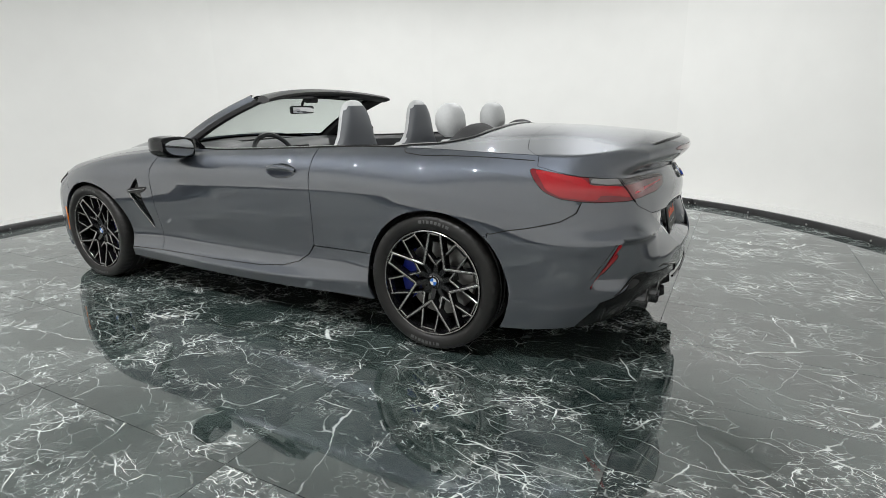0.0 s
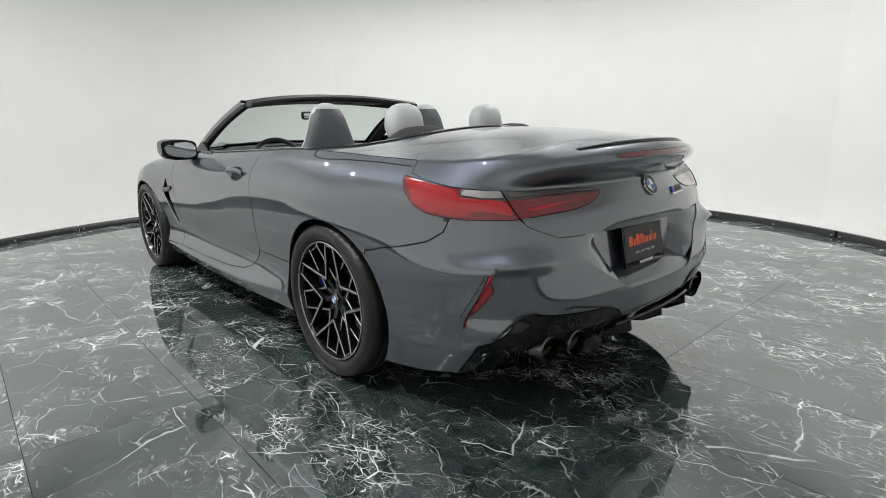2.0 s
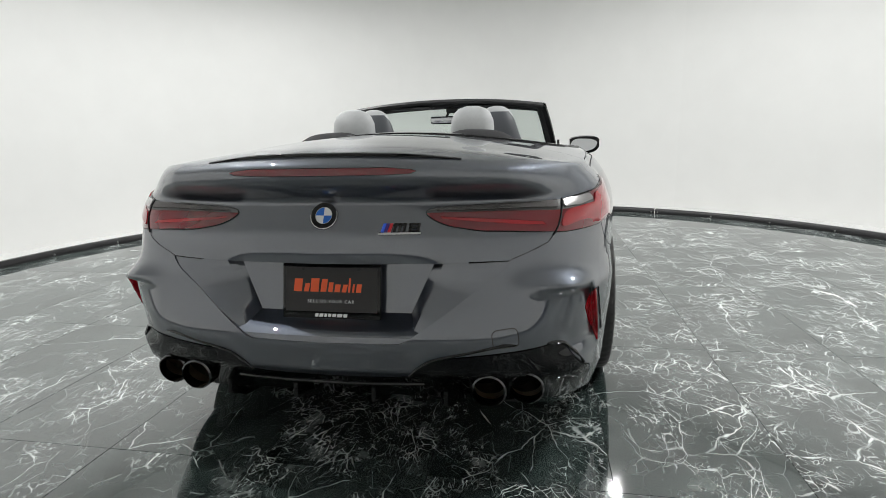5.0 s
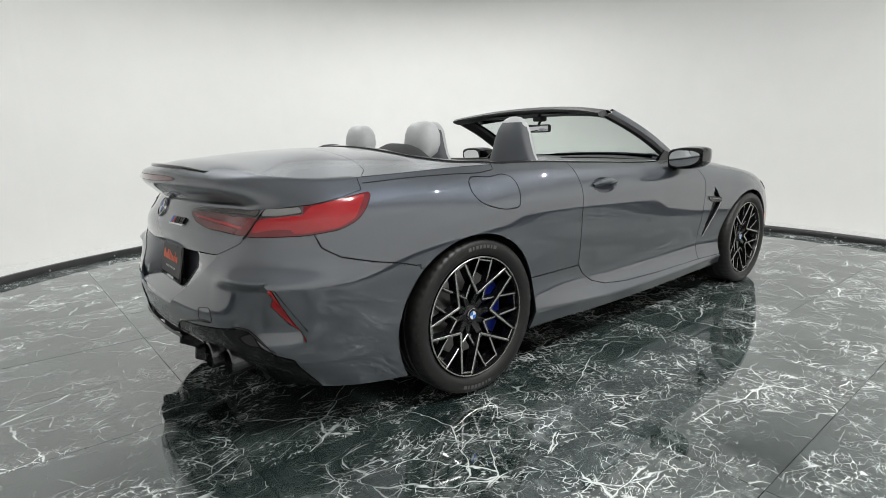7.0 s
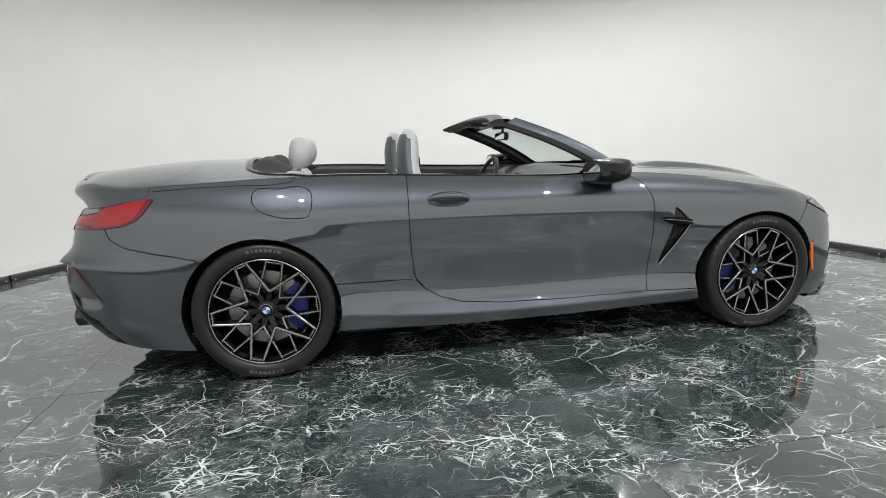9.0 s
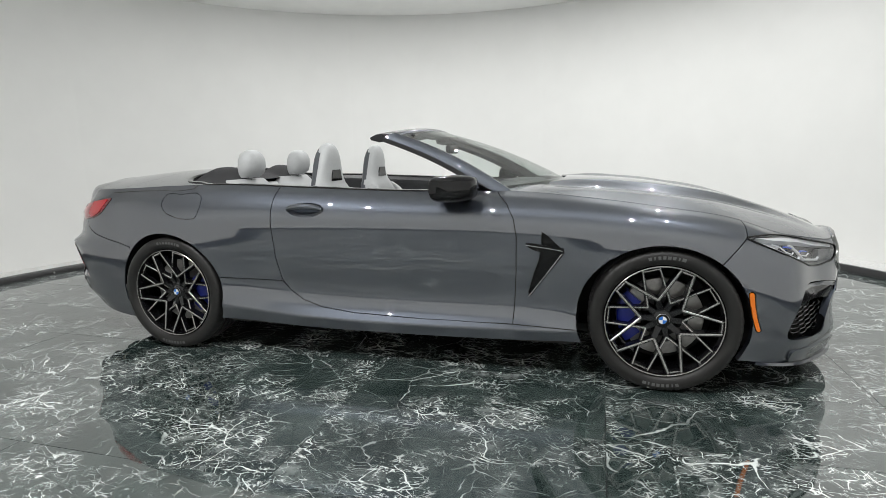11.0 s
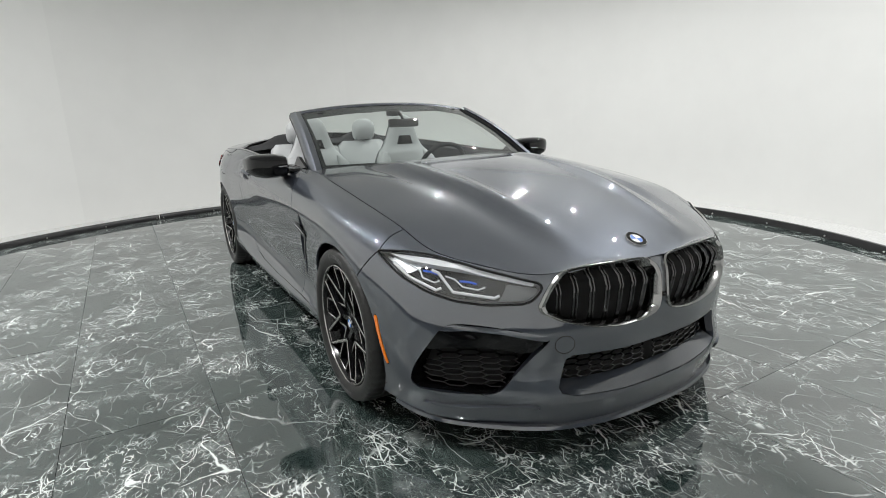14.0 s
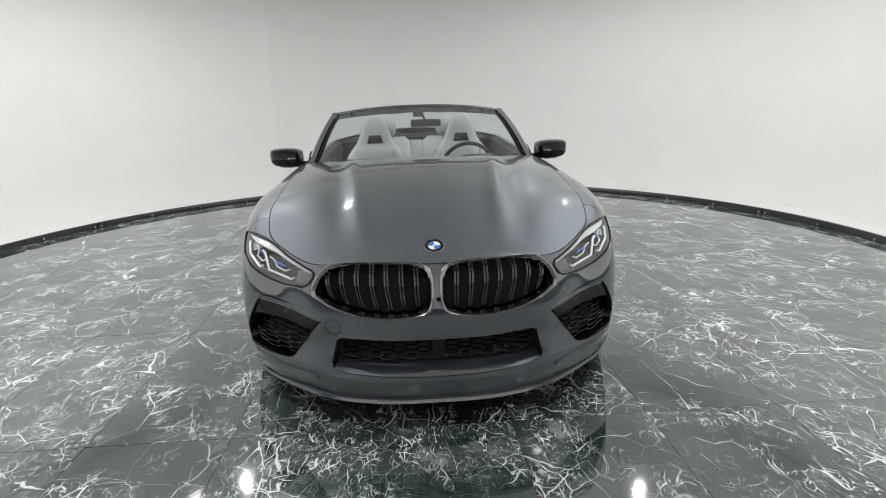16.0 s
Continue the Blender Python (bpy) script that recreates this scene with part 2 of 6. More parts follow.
def part(name, bm, mat, parent, label="", smooth=True, angle=40):
    ob = new(name, finish(bm, name, mat, smooth, angle))
    ob.parent = parent
    if label:
        ob["label"] = label
    return ob


def thing(name, label, category, group="", kind="", at=(0, 0, 0)):
    ob = new(name)
    ob.location = at
    ob.empty_display_size = 0.1
    return tagged(ob, label, category, group, kind)


def structure(name, bm, mat, label, category, smooth=True, angle=30):
    return tagged(new(name, finish(bm, name, mat, smooth, angle)), label, category, kind="structure")


def lathe(profile, steps=64, axis="y", closed=False, a0=0.0, a1=360.0):
    """A turned shape: profile of (radius, along) round an axis."""
    bm = bmesh.new()
    full = abs(a1 - a0) >= 359.9
    cols = []
    for i in range(steps if full else steps + 1):
        a = radians(a0 + (a1 - a0) * i / steps)
        c, s = math.cos(a), math.sin(a)
        if axis == "y":
            cols.append([bm.verts.new((r * c, h, r * s)) for r, h in profile])
        elif axis == "z":
            cols.append([bm.verts.new((r * c, r * s, h)) for r, h in profile])
        else:
            cols.append([bm.verts.new((h, r * c, r * s)) for r, h in profile])
    n = len(cols)
    for i in range(n if full else n - 1):
        a, b = cols[i], cols[(i + 1) % n]
        for j in range(len(profile) if closed else len(profile) - 1):
            k = (j + 1) % len(profile)
            bm.faces.new((a[j], a[k], b[k], b[j]))
    bmesh.ops.recalc_face_normals(bm, faces=bm.faces)
    return bm


def box(x0, x1, y0, y1, z0, z1, bevel=0.0, bm=None, m=None):
    own = bmesh.new()
    r = bmesh.ops.create_cube(own, size=1)
    for v in r["verts"]:
        v.co = Vector(((x0 + x1) / 2 + v.co.x * (x1 - x0), (y0 + y1) / 2 + v.co.y * (y1 - y0), (z0 + z1) / 2 + v.co.z * (z1 - z0)))
    if bevel:
        bmesh.ops.bevel(own, geom=own.edges[:], offset=bevel, segments=2, profile=0.5, affect="EDGES")
    if m is not None:
        bmesh.ops.transform(own, matrix=m, verts=own.verts)
    if bm is None:
        return own
    merge(bm, own)
    return bm


def merge(bm, other):
    vs = {v: bm.verts.new(v.co) for v in other.verts}
    for f in other.faces:
        bm.faces.new([vs[v] for v in f.verts])
    other.free()
    return bm


def prism(outline, depth0, depth1, place):
    """A flat outline (a, b) given depth: place(a, b, d) gives the point."""
    bm = bmesh.new()
    lo = [bm.verts.new(place(a, b, depth0)) for a, b in outline]
    hi = [bm.verts.new(place(a, b, depth1)) for a, b in outline]
    bm.faces.new(lo), bm.faces.new(hi[::-1])
    n = len(outline)
    for i in range(n):
        bm.faces.new((lo[i], lo[(i + 1) % n], hi[(i + 1) % n], hi[i]))
    bmesh.ops.recalc_face_normals(bm, faces=bm.faces)
    return bm


def tube(path, radius, sides=10, closed=False, squash=1.0):
    """A round bar along a path; radius may be one number or one for each point."""
    path = [Vector(p) for p in path]
    n = len(path)
    bm = bmesh.new()
    rings = []
    for i, p in enumerate(path):
        t = (path[(i + 1) % n] - path[i - 1]) if closed else (path[min(i + 1, n - 1)] - path[max(i - 1, 0)])
        t.normalize()
        ref = Vector((0, 0, 1)) if abs(t.z) < 0.9 else Vector((1, 0, 0))
        a = t.cross(ref).normalized()
        b = a.cross(t)
        r = radius[i] if isinstance(radius, (list, tuple)) else radius
        rings.append([bm.verts.new(p + a * r * math.cos(q) + b * r * squash * math.sin(q)) for q in [2 * math.pi * k / sides for k in range(sides)]])
    for i in range(n if closed else n - 1):
        a, b = rings[i], rings[(i + 1) % n]
        for k in range(sides):
            bm.faces.new((a[k], a[(k + 1) % sides], b[(k + 1) % sides], b[k]))
    if not closed:
        bm.faces.new(rings[0][::-1]), bm.faces.new(rings[-1])
    bmesh.ops.recalc_face_normals(bm, faces=bm.faces)
    return bm


def smooth_curve(points, per=8, closed=False, lead=None, tail=None):
    """A smooth run through the knots, with their spacing respected."""
    p = [np.array(q, float) for q in points]
    if closed:
        p = [p[-1]] + p + [p[0], p[1]]
    else:
        p = [np.array(lead, float) if lead is not None else 2 * p[0] - p[1]] + p + [np.array(tail, float) if tail is not None else 2 * p[-1] - p[-2]]
    out = []
    for i in range(1, len(p) - 2):
        a, b, c, d = p[i - 1 : i + 3]
        ab, bc, cd = [max(np.linalg.norm(v), 1e-6) for v in (b - a, c - b, d - c)]
        mb = ((b - a) / ab * bc + (c - b) / bc * ab) / (ab + bc) * bc
        mc = ((c - b) / bc * cd + (d - c) / cd * bc) / (bc + cd) * bc
        k = per[i - 1] if isinstance(per, (list, tuple)) else per
        for s in range(k):
            t = s / k
            out.append((2 * t**3 - 3 * t**2 + 1) * b + (t**3 - 2 * t**2 + t) * mb + (3 * t**2 - 2 * t**3) * c + (t**3 - t**2) * mc)
    if not closed:
        out.append(p[-2])
    return np.array(out)


def sheet(rows, closed=False):
    """A skin over rows of points."""
    bm = bmesh.new()
    vs = [[bm.verts.new(p) for p in r] for r in rows]
    for a, b in zip(vs, vs[1:]):
        for k in range(len(a) if closed else len(a) - 1):
            q = (a[k], a[(k + 1) % len(a)], b[(k + 1) % len(a)], b[k])
            bm.faces.new(q)
    return bm


def mirrored(bm):
    """The other half, joined on."""
    vs = {v: bm.verts.new((v.co.x, -v.co.y, v.co.z)) for v in bm.verts[:]}
    for f in bm.faces[:]:
        bm.faces.new([vs[v] for v in reversed(f.verts)])
    bmesh.ops.remove_doubles(bm, verts=bm.verts, dist=0.0006)
    return bm


# ---------------------------------------------------------------- the round room
floor = thing("floor", "dark green polished marble slab floor with white veins", "floor", kind="structure")
bm = lathe([(0.0, -0.12), (R_DISC + 0.02, -0.12), (R_DISC + 0.02, -0.006), (0.0, -0.006)], 128, "z")
bed = part("bed", bm, GROUT, floor, "dark joint bed under the slabs")
bed.location = DISC
bm = lathe([(R_DISC + 0.036, 0.0), (R_WALL + 0.02, 0.0), (R_WALL + 0.02, -0.1), (R_DISC + 0.036, -0.1)], 128, "z", closed=True)
walkway = structure("walkway_floor", bm, material("white_walkway_paint", (0.75, 0.75, 0.74), rough=0.6, grain=0.1), "plain white floor strip round the platform", "floor")
walkway.location = DISC

# the wall is a run of tall painted sheets, butted edge to edge, each a hair lighter or darker than the next
wall = thing("wall_round", "plain white curved studio wall running all the way round", "wall", kind="structure", at=DISC)
WALL_JOINTS = [-66.7, -28.9, 19.2, 83.9, 118.0, 160.0, 205.0, 250.0]
for a0, a1 in zip(WALL_JOINTS, WALL_JOINTS[1:] + [WALL_JOINTS[0] + 360]):
    part("wall_sheet", lathe([(R_WALL, -0.1), (R_WALL, H_ROOM + 0.05), (R_WALL + 0.15, H_ROOM + 0.05), (R_WALL + 0.15, -0.1)], 24, "z", closed=True, a0=a0, a1=a1), WALL, wall)
bm = lathe([(0.0, H_ROOM), (R_WALL + 0.15, H_ROOM), (R_WALL + 0.15, H_ROOM + 0.12), (0.0, H_ROOM + 0.12)], 128, "z")
ceiling = structure("ceiling", bm, CEILING, "flat grey-white ceiling of the round studio", "ceiling")
ceiling.location = DISC

kerb = thing("platform_kerb", "black metal kerb with small bright screws round the marble platform", "kerb", kind="structure", at=DISC)
KERB_SEGMENTS, GAP_DEG = 8, 0.12
rim_profile = [(R_DISC, -0.02), (R_DISC, 0.058), (R_DISC + 0.005, 0.064), (R_DISC + 0.028, 0.066), (R_DISC + 0.034, 0.060), (R_DISC + 0.034, -0.02)]
seg_deg = 360 / KERB_SEGMENTS
SEG0 = -118.2
for k in range(KERB_SEGMENTS):
    a0 = SEG0 + k * seg_deg
    part("kerb_segment", lathe(rim_profile, 40, "z", closed=True, a0=a0 + GAP_DEG, a1=a0 + seg_deg - GAP_DEG), KERB, kerb)
    for q in (0.55, 8.8, 17.6, 26.6, 35.6, seg_deg - 0.55):
        a = radians(a0 + q)
        bm = lathe([(0.0, -0.009), (0.005, -0.009), (0.010, -0.003), (0.010, 0.004), (0.0, 0.004)], 10, "x")
        bmesh.ops.transform(bm, matrix=Matrix.Translation((R_DISC * math.cos(a), R_DISC * math.sin(a), 0.020)) @ Matrix.Rotation(a, 4, "Z"), verts=bm.verts)
        part("screw", bm, STEEL, kerb)

# recessed ceiling lights: two rows along the car's sides and two pairs over its ends
LAMPS = [(-1.0, 2.5), (0.1, 2.6), (1.3, 2.5), (-1.3, -2.8), (0.0, -2.9), (1.4, -2.8), (-2.1, 1.7), (-1.6, -2.3), (2.1, 1.7), (2.2, -1.6)]
size = 0.022
for lx, ly in LAMPS:
    power = 34.0 if abs(ly) < 2.4 else 27.0
    at = Vector((lx, ly, H_ROOM - 0.004))
    lamp = thing("ceiling_downlight", "round white recessed ceiling downlight, lit", "ceiling light", "ceiling downlights", at=at)
    part("trim_ring", lathe([(size, 0.0), (size + 0.02, 0.0), (size + 0.018, -0.012), (size, -0.012)], 32, "z", closed=True), LAMP_WHITE, lamp)
    part("diffuser", lathe([(0.0, -0.004), (size, -0.004), (size, 0.0), (0.0, 0.0)], 32, "z"), DOWNLIGHT, lamp, "glowing white diffuser")
    data = bpy.data.lights.new("downlight", "AREA")
    data.shape, data.size, data.energy, data.color = "DISK", size * 1.9, power, (0.985, 0.99, 0.985)
    ob = new("downlight_source", data)
    ob.parent = lamp
    ob.location = (0, 0, -0.02)

# ---------------------------------------------------------------- the car
# x forward, y to the car's left, z up; wheels at x = +-1.4135
car = thing("convertible_car", "grey metallic two-door convertible with its top down, on marble", "car")
AXLE = 1.4135

# character lines of the left half, from the middle of the nose round the side to the middle of the tail;
# each line has a knot at every station, as (x, y, z)
STATION_U = [2.90, 2.63, 2.40, 2.20, 1.98, 1.72, 1.41, 1.05, 0.70, 0.10, -0.50, -1.00, -1.41, -1.80, -2.06, -2.22, -2.43, -2.68, -2.95]
SIDE_X = [1.72, 1.41, 1.05, 0.70, 0.10, -0.50, -1.00, -1.41, -1.80]


def girth(nose, side, tail):
    return nose + [(x, y, z) for x, (y, z) in zip(SIDE_X, side)] + tail


LINES = [
    # bottom edge
    girth([(2.325, 0, .120), (2.31, .25, .120), (2.245, .46, .122), (2.135, .62, .126), (1.955, .820, .150)],
          [(.90, .172), (.925, .20), (.902, .206), (.902, .196), (.908, .187), (.911, .19), (.925, .212), (.93, .20), (.876, .165)],
          [(-2.08, .80, .19), (-2.23, .705, .22), (-2.31, .53, .235), (-2.335, .27, .245), (-2.345, 0, .25)]),
    # lower crease: splitter lip, rocker, diffuser lip
    girth([(2.352, 0, .222), (2.336, .26, .224), (2.275, .475, .236), (2.168, .645, .244), (1.985, .850, .262)],
          [(.912, .27), (.94, .30), (.922, .265), (.930, .258), (.940, .252), (.946, .262), (.948, .296), (.945, .30), (.893, .30)],
          [(-2.145, .828, .30), (-2.315, .735, .335), (-2.405, .56, .37), (-2.465, .28, .38), (-2.48, 0, .38)]),
    girth([(2.335, 0, .35), (2.318, .26, .352), (2.252, .485, .36), (2.135, .66, .365), (1.965, .866, .38)],
          [(.928, .41), (.948, .50), (.908, .338), (.899, .320), (.893, .312), (.903, .325), (.929, .385), (.95, .50), (.903, .45)],
          [(-2.18, .834, .44), (-2.345, .742, .46), (-2.43, .565, .48), (-2.483, .28, .50), (-2.497, 0, .50)]),
    girth([(2.345, 0, .445), (2.328, .26, .447), (2.256, .50, .465), (2.115, .672, .475), (1.965, .862, .50)],
          [(.934, .56), (.952, .65), (.932, .63), (.914, .61), (.908, .60), (.919, .615), (.942, .65), (.958, .70), (.908, .62)],
          [(-2.245, .832, .622), (-2.378, .745, .635), (-2.405, .55, .635), (-2.408, .28, .655), (-2.42, 0, .655)]),
    girth([(2.347, 0, .483), (2.329, .26, .484), (2.255, .50, .50), (2.112, .67, .512), (1.966, .856, .55)],
          [(.929, .615), (.951, .71), (.934, .71), (.9195, .71), (.9155, .71), (.9265, .72), (.9455, .74), (.9575, .76), (.906, .70)],
          [(-2.165, .828, .685), (-2.315, .722, .693), (-2.378, .545, .70), (-2.422, .28, .715), (-2.440, 0, .715)]),
    girth([(2.346, 0, .52), (2.328, .26, .52), (2.252, .50, .535), (2.108, .668, .55), (1.965, .848, .60)],
          [(.922, .67), (.947, .765), (.933, .785), (.922, .80), (.920, .808), (.930, .82), (.946, .825), (.953, .815), (.898, .79)],
          [(-2.128, .832, .775), (-2.295, .712, .775), (-2.360, .54, .78), (-2.420, .28, .785), (-2.441, 0, .785)]),
    girth([(2.340, 0, .595), (2.324, .27, .60), (2.245, .50, .60), (2.10, .66, .62), (1.96, .818, .68)],
          [(.893, .755), (.918, .828), (.907, .858), (.900, .872), (.903, .872), (.911, .885), (.917, .905), (.912, .915), (.873, .90)],
          [(-2.117, .828, .850), (-2.268, .706, .842), (-2.322, .522, .838), (-2.392, .27, .838), (-2.416, 0, .840)]),
    girth([(2.328, 0, .658), (2.312, .27, .672), (2.234, .50, .655), (2.085, .65, .675), (1.945, .778, .722)],
          [(.848, .80), (.862, .861), (.856, .900), (.850, .923), (.858, .928), (.866, .946), (.872, .966), (.882, .956), (.856, .926)],
          [(-2.104, .808, .900), (-2.238, .680, .890), (-2.286, .50, .887), (-2.362, .255, .890), (-2.388, 0, .894)]),
    # top edge: hood shut line, belt line, spoiler lip
    girth([(2.295, 0, .702), (2.283, .27, .722), (2.212, .495, .697), (2.065, .635, .722), (1.912, .735, .757)],
          [(.775, .825), (.787, .878), (.787, .926), (.770, .957), (.805, .963), (.812, .986), (.818, 1.006), (.826, 1.003), (.803, .988)],
          [(-2.08, .748, .982), (-2.235, .622, 1.002), (-2.318, .47, 1.008), (-2.388, .24, 1.025), (-2.414, 0, 1.031)]),
]
PER = [6, 6, 6, 6, 7, 8, 9, 9, 12, 12, 11, 10, 9, 9, 16, 16, 14, 14]
ROW_PER = [5, 6, 9, 4, 3, 4, 4, 8]

long_lines = [smooth_curve(l, PER, lead=(l[1][0], -l[1][1], l[1][2]), tail=(l[-2][0], -l[-2][1], l[-2][2])) for l in LINES]
U_COL = np.concatenate([np.linspace(STATION_U[i], STATION_U[i + 1], PER[i], endpoint=False) for i in range(len(PER))] + [[STATION_U[-1]]])


def column(c):
    """One section of the skin, with sharp edges along the lower crease and, at the tail, along two more lines."""
    knots = [l[c] for l in long_lines]

    def run(breaks):
        ends = [0] + breaks + [len(knots) - 1]
        parts = [smooth_curve(knots[a : b + 1], ROW_PER[a:b]) if b - a > 1 else np.linspace(knots[a], knots[b], ROW_PER[a] + 1) for a, b in zip(ends, ends[1:])]
        return np.concatenate([p[:-1] for p in parts[:-1]] + [parts[-1]])

    w = min(1.0, max(0.0, (-1.88 - U_COL[c]) / 0.18))
    section = run([1]) * (1 - w) + run([1, 3, 7]) * w
    # a second edge under the lip of the trunk lid
    tail_w = min(1.0, max(0.0, (-2.10 - U_COL[c]) / 0.25))
    for k in range(1, 8):
        section[-9 + k, 0] -= 0.060 * tail_w * float(np.interp(k / 8, [0, .45, .62, .86, 1], [0, .92, 1.0, .80, 0]))
    return section


GRID = np.array([column(c) for c in range(len(U_COL))])   # columns x rows x 3




def ramp_step(v, width):
    v = max(0.0, min(1.0, v / width))
    return v * v * (3 - 2 * v)


def corner_pocket(p):
    """Behind a sharp upright edge the corners of the rear bumper are set in."""
    x, y, z = p
    if x > -2.05 or not .38 < z < .66:
        return p
    inside_edge = float(np.interp(z, [.40, .62], [.836, .803])) - y
    a = ramp_step(inside_edge, .014) * ramp_step(.640 - z, .022) * ramp_step(z - .39, .06) * (1 - ramp_step(inside_edge - .03, .20))
    return np.array([x + 0.048 * a, y, z])


GRID = np.array([[corner_pocket(p) for p in col] for col in GRID])
GRID[0, :, 1] = 0
GRID[-1, :, 1] = 0


def soft_profile(knots):
    pts = smooth_curve(knots, 8)
    return lambda x: float(np.interp(x, pts[:, 0], pts[:, 1]))


HOOD_MID = soft_profile([(.55, 0.985), (.80, 1.000), (1.2, .990), (1.5, .952), (1.8, .889), (2.0, .830), (2.15, .772), (2.25, .725), (2.295, .702)])
DECK_MID = soft_profile([(-2.414, 1.031), (-2.34, 1.046), (-2.18, 1.064), (-1.9, 1.086), (-1.6, 1.092), (-1.2, 1.084)])
TOP = GRID[:, -1]
HOOD_COLS = [c for c in range(len(U_COL)) if U_COL[c] >= 0.62]
DECK_COLS = [c for c in range(len(U_COL)) if U_COL[c] <= -1.15]
ACROSS = 26


def hood_point(b, w):
    x, yb, zb = b
    y = yb * (1 - w)
    q = 1 - (1 - w) ** 2.3
    z = zb + (HOOD_MID(x) - zb) * q
    # the two ridges that run from the screen to the badge
    fade = max(0.0, min(1.0, (2.22 - x) / 0.45)) * max(0.0, min(1.0, (x - 0.76) / 0.25))
    ridge = 0.46 - 0.16 * (x - 0.7) / 1.4
    z += fade * (0.021 * math.exp(-((y - ridge) / 0.045) ** 2) - 0.012 * math.exp(-((y - ridge - 0.10) / 0.055) ** 2))
    return (x, y, z)


def deck_point(b, w):
    x, yb, zb = b
    y = yb * (1 - w)
    q = 1 - (1 - w) ** 1.8
    z = zb + (DECK_MID(x) - zb) * q
    return (x, y, z)


from mathutils.bvhtree import BVHTree
from mathutils.interpolate import poly_3d_calc


class Skin:
    """A skin kept flat as (u, v) for cutting and in space for the finished panels."""

    def __init__(self, flat, space):
        self.rows = space
        nr, nc = len(space), len(space[0])
        self.P = np.array(space, float).reshape(-1, 3)
        self.faces = [(i * nc + j, i * nc + j + 1, (i + 1) * nc + j + 1, (i + 1) * nc + j) for i in range(nr - 1) for j in range(nc - 1)]
        self.flat = [Vector((p[0], p[1], 0)) for row in flat for p in row]
        self.tree = BVHTree.FromPolygons(self.flat, self.faces)
        g = np.array(space, float)
        du = np.gradient(g, axis=0)
        dv = np.gradient(g, axis=1)
        for end in (0, -1):
            if np.abs(g[end, :, 1]).max() < 1e-6:
                du[end, :, 0] = du[end, :, 2] = 0
        n = np.cross(du, dv)
        self.N = (n / np.maximum(np.linalg.norm(n, axis=2, keepdims=True), 1e-9)).reshape(-1, 3)
        self.bm = bmesh.new()
        vs = [self.bm.verts.new(p) for p in self.flat]
        for f in self.faces:
            try:
                self.bm.faces.new([vs[k] for k in f])
            except ValueError:
                pass
        self.tag = {}

    def cut(self, line, closed=True):
        """Slits the flat skin along a run of points."""
        pts = [Vector((a, b, 0)) for a, b in line]
        segs = list(zip(pts, pts[1:] + pts[:1])) if closed else list(zip(pts, pts[1:]))
        lo = (min(p.x for p in pts), min(p.y for p in pts))
        hi = (max(p.x for p in pts), max(p.y for p in pts))

        def near(f, a, b):
            xs, ys = [v.co.x for v in f.verts], [v.co.y for v in f.verts]
            return max(xs) >= a[0] - 1e-5 and min(xs) <= b[0] + 1e-5 and max(ys) >= a[1] - 1e-5 and min(ys) <= b[1] + 1e-5

        cand = {f for f in self.bm.faces if near(f, lo, hi)}
        for a, b in segs:
            d = b - a
            if d.length < 1e-6:
                continue
            s_lo, s_hi = (min(a.x, b.x), min(a.y, b.y)), (max(a.x, b.x), max(a.y, b.y))
            some = [f for f in cand if f.is_valid and near(f, s_lo, s_hi)]
            geom = list({e for f in some for e in f.edges}) + some + list({v for f in some for v in f.verts})
            r = bmesh.ops.bisect_plane(self.bm, geom=geom, dist=1e-5, plane_co=a, plane_no=Vector((-d.y, d.x, 0)).normalized())
            cand |= {g for g in r["geom"] if isinstance(g, bmesh.types.BMFace)}
            cand = {f for f in cand if f.is_valid}
        return self

    def place(self, co):
        at, _, k, _ = self.tree.find_nearest(Vector((co[0], co[1], 0)))
        f = self.faces[k]
        w = np.array(poly_3d_calc([self.flat[i] for i in f], at))
        p = (self.P[list(f)] * w[:, None]).sum(0)
        n = (self.N[list(f)] * w[:, None]).sum(0)
        return Vector(p), Vector(n).normalized()


def inside(p, poly):
    x, y = p
    odd = False
    for (ax, ay), (bx, by) in zip(poly, poly[1:] + poly[:1]):
        if (ay > y) != (by > y) and x < (bx - ax) * (y - ay) / (by - ay) + ax:
            odd = not odd
    return odd


def rounded(points, per=5):
    return [tuple(p) for p in smooth_curve(points, per, closed=True)]


def bevelled(points, cut=0.02):
    """An outline with its corners cut twice, so that edges stay straight."""
    pts = [np.array(p, float) for p in points]
    for size in (cut, cut * 0.35):
        out = []
        for i, p in enumerate(pts):
            for q in (pts[i - 1], pts[(i + 1) % len(pts)]):
                d = np.linalg.norm(q - p)
                out.append(p + (q - p) * min(0.33, size / max(d, 1e-6)))
        pts = out
    return [tuple(p) for p in pts]


def ellipse(cx, cz, rx, rz, n=48):
    return [(cx + rx * math.cos(2 * math.pi * i / n), cz + rz * math.sin(2 * math.pi * i / n)) for i in range(n)]


def u_front(y):
    return float(np.interp(y, [0, .27, .50, .66, .83], [2.90, 2.63, 2.40, 2.20, 1.98]))


def u_rear(y):
    return float(np.interp(y, [0, .27, .53, .70, .80], [-2.95, -2.68, -2.43, -2.22, -2.06]))


def front(pts):
    return [(u_front(y), z) for y, z in pts]


def rear(pts):
    return [(u_rear(y), z) for y, z in pts]


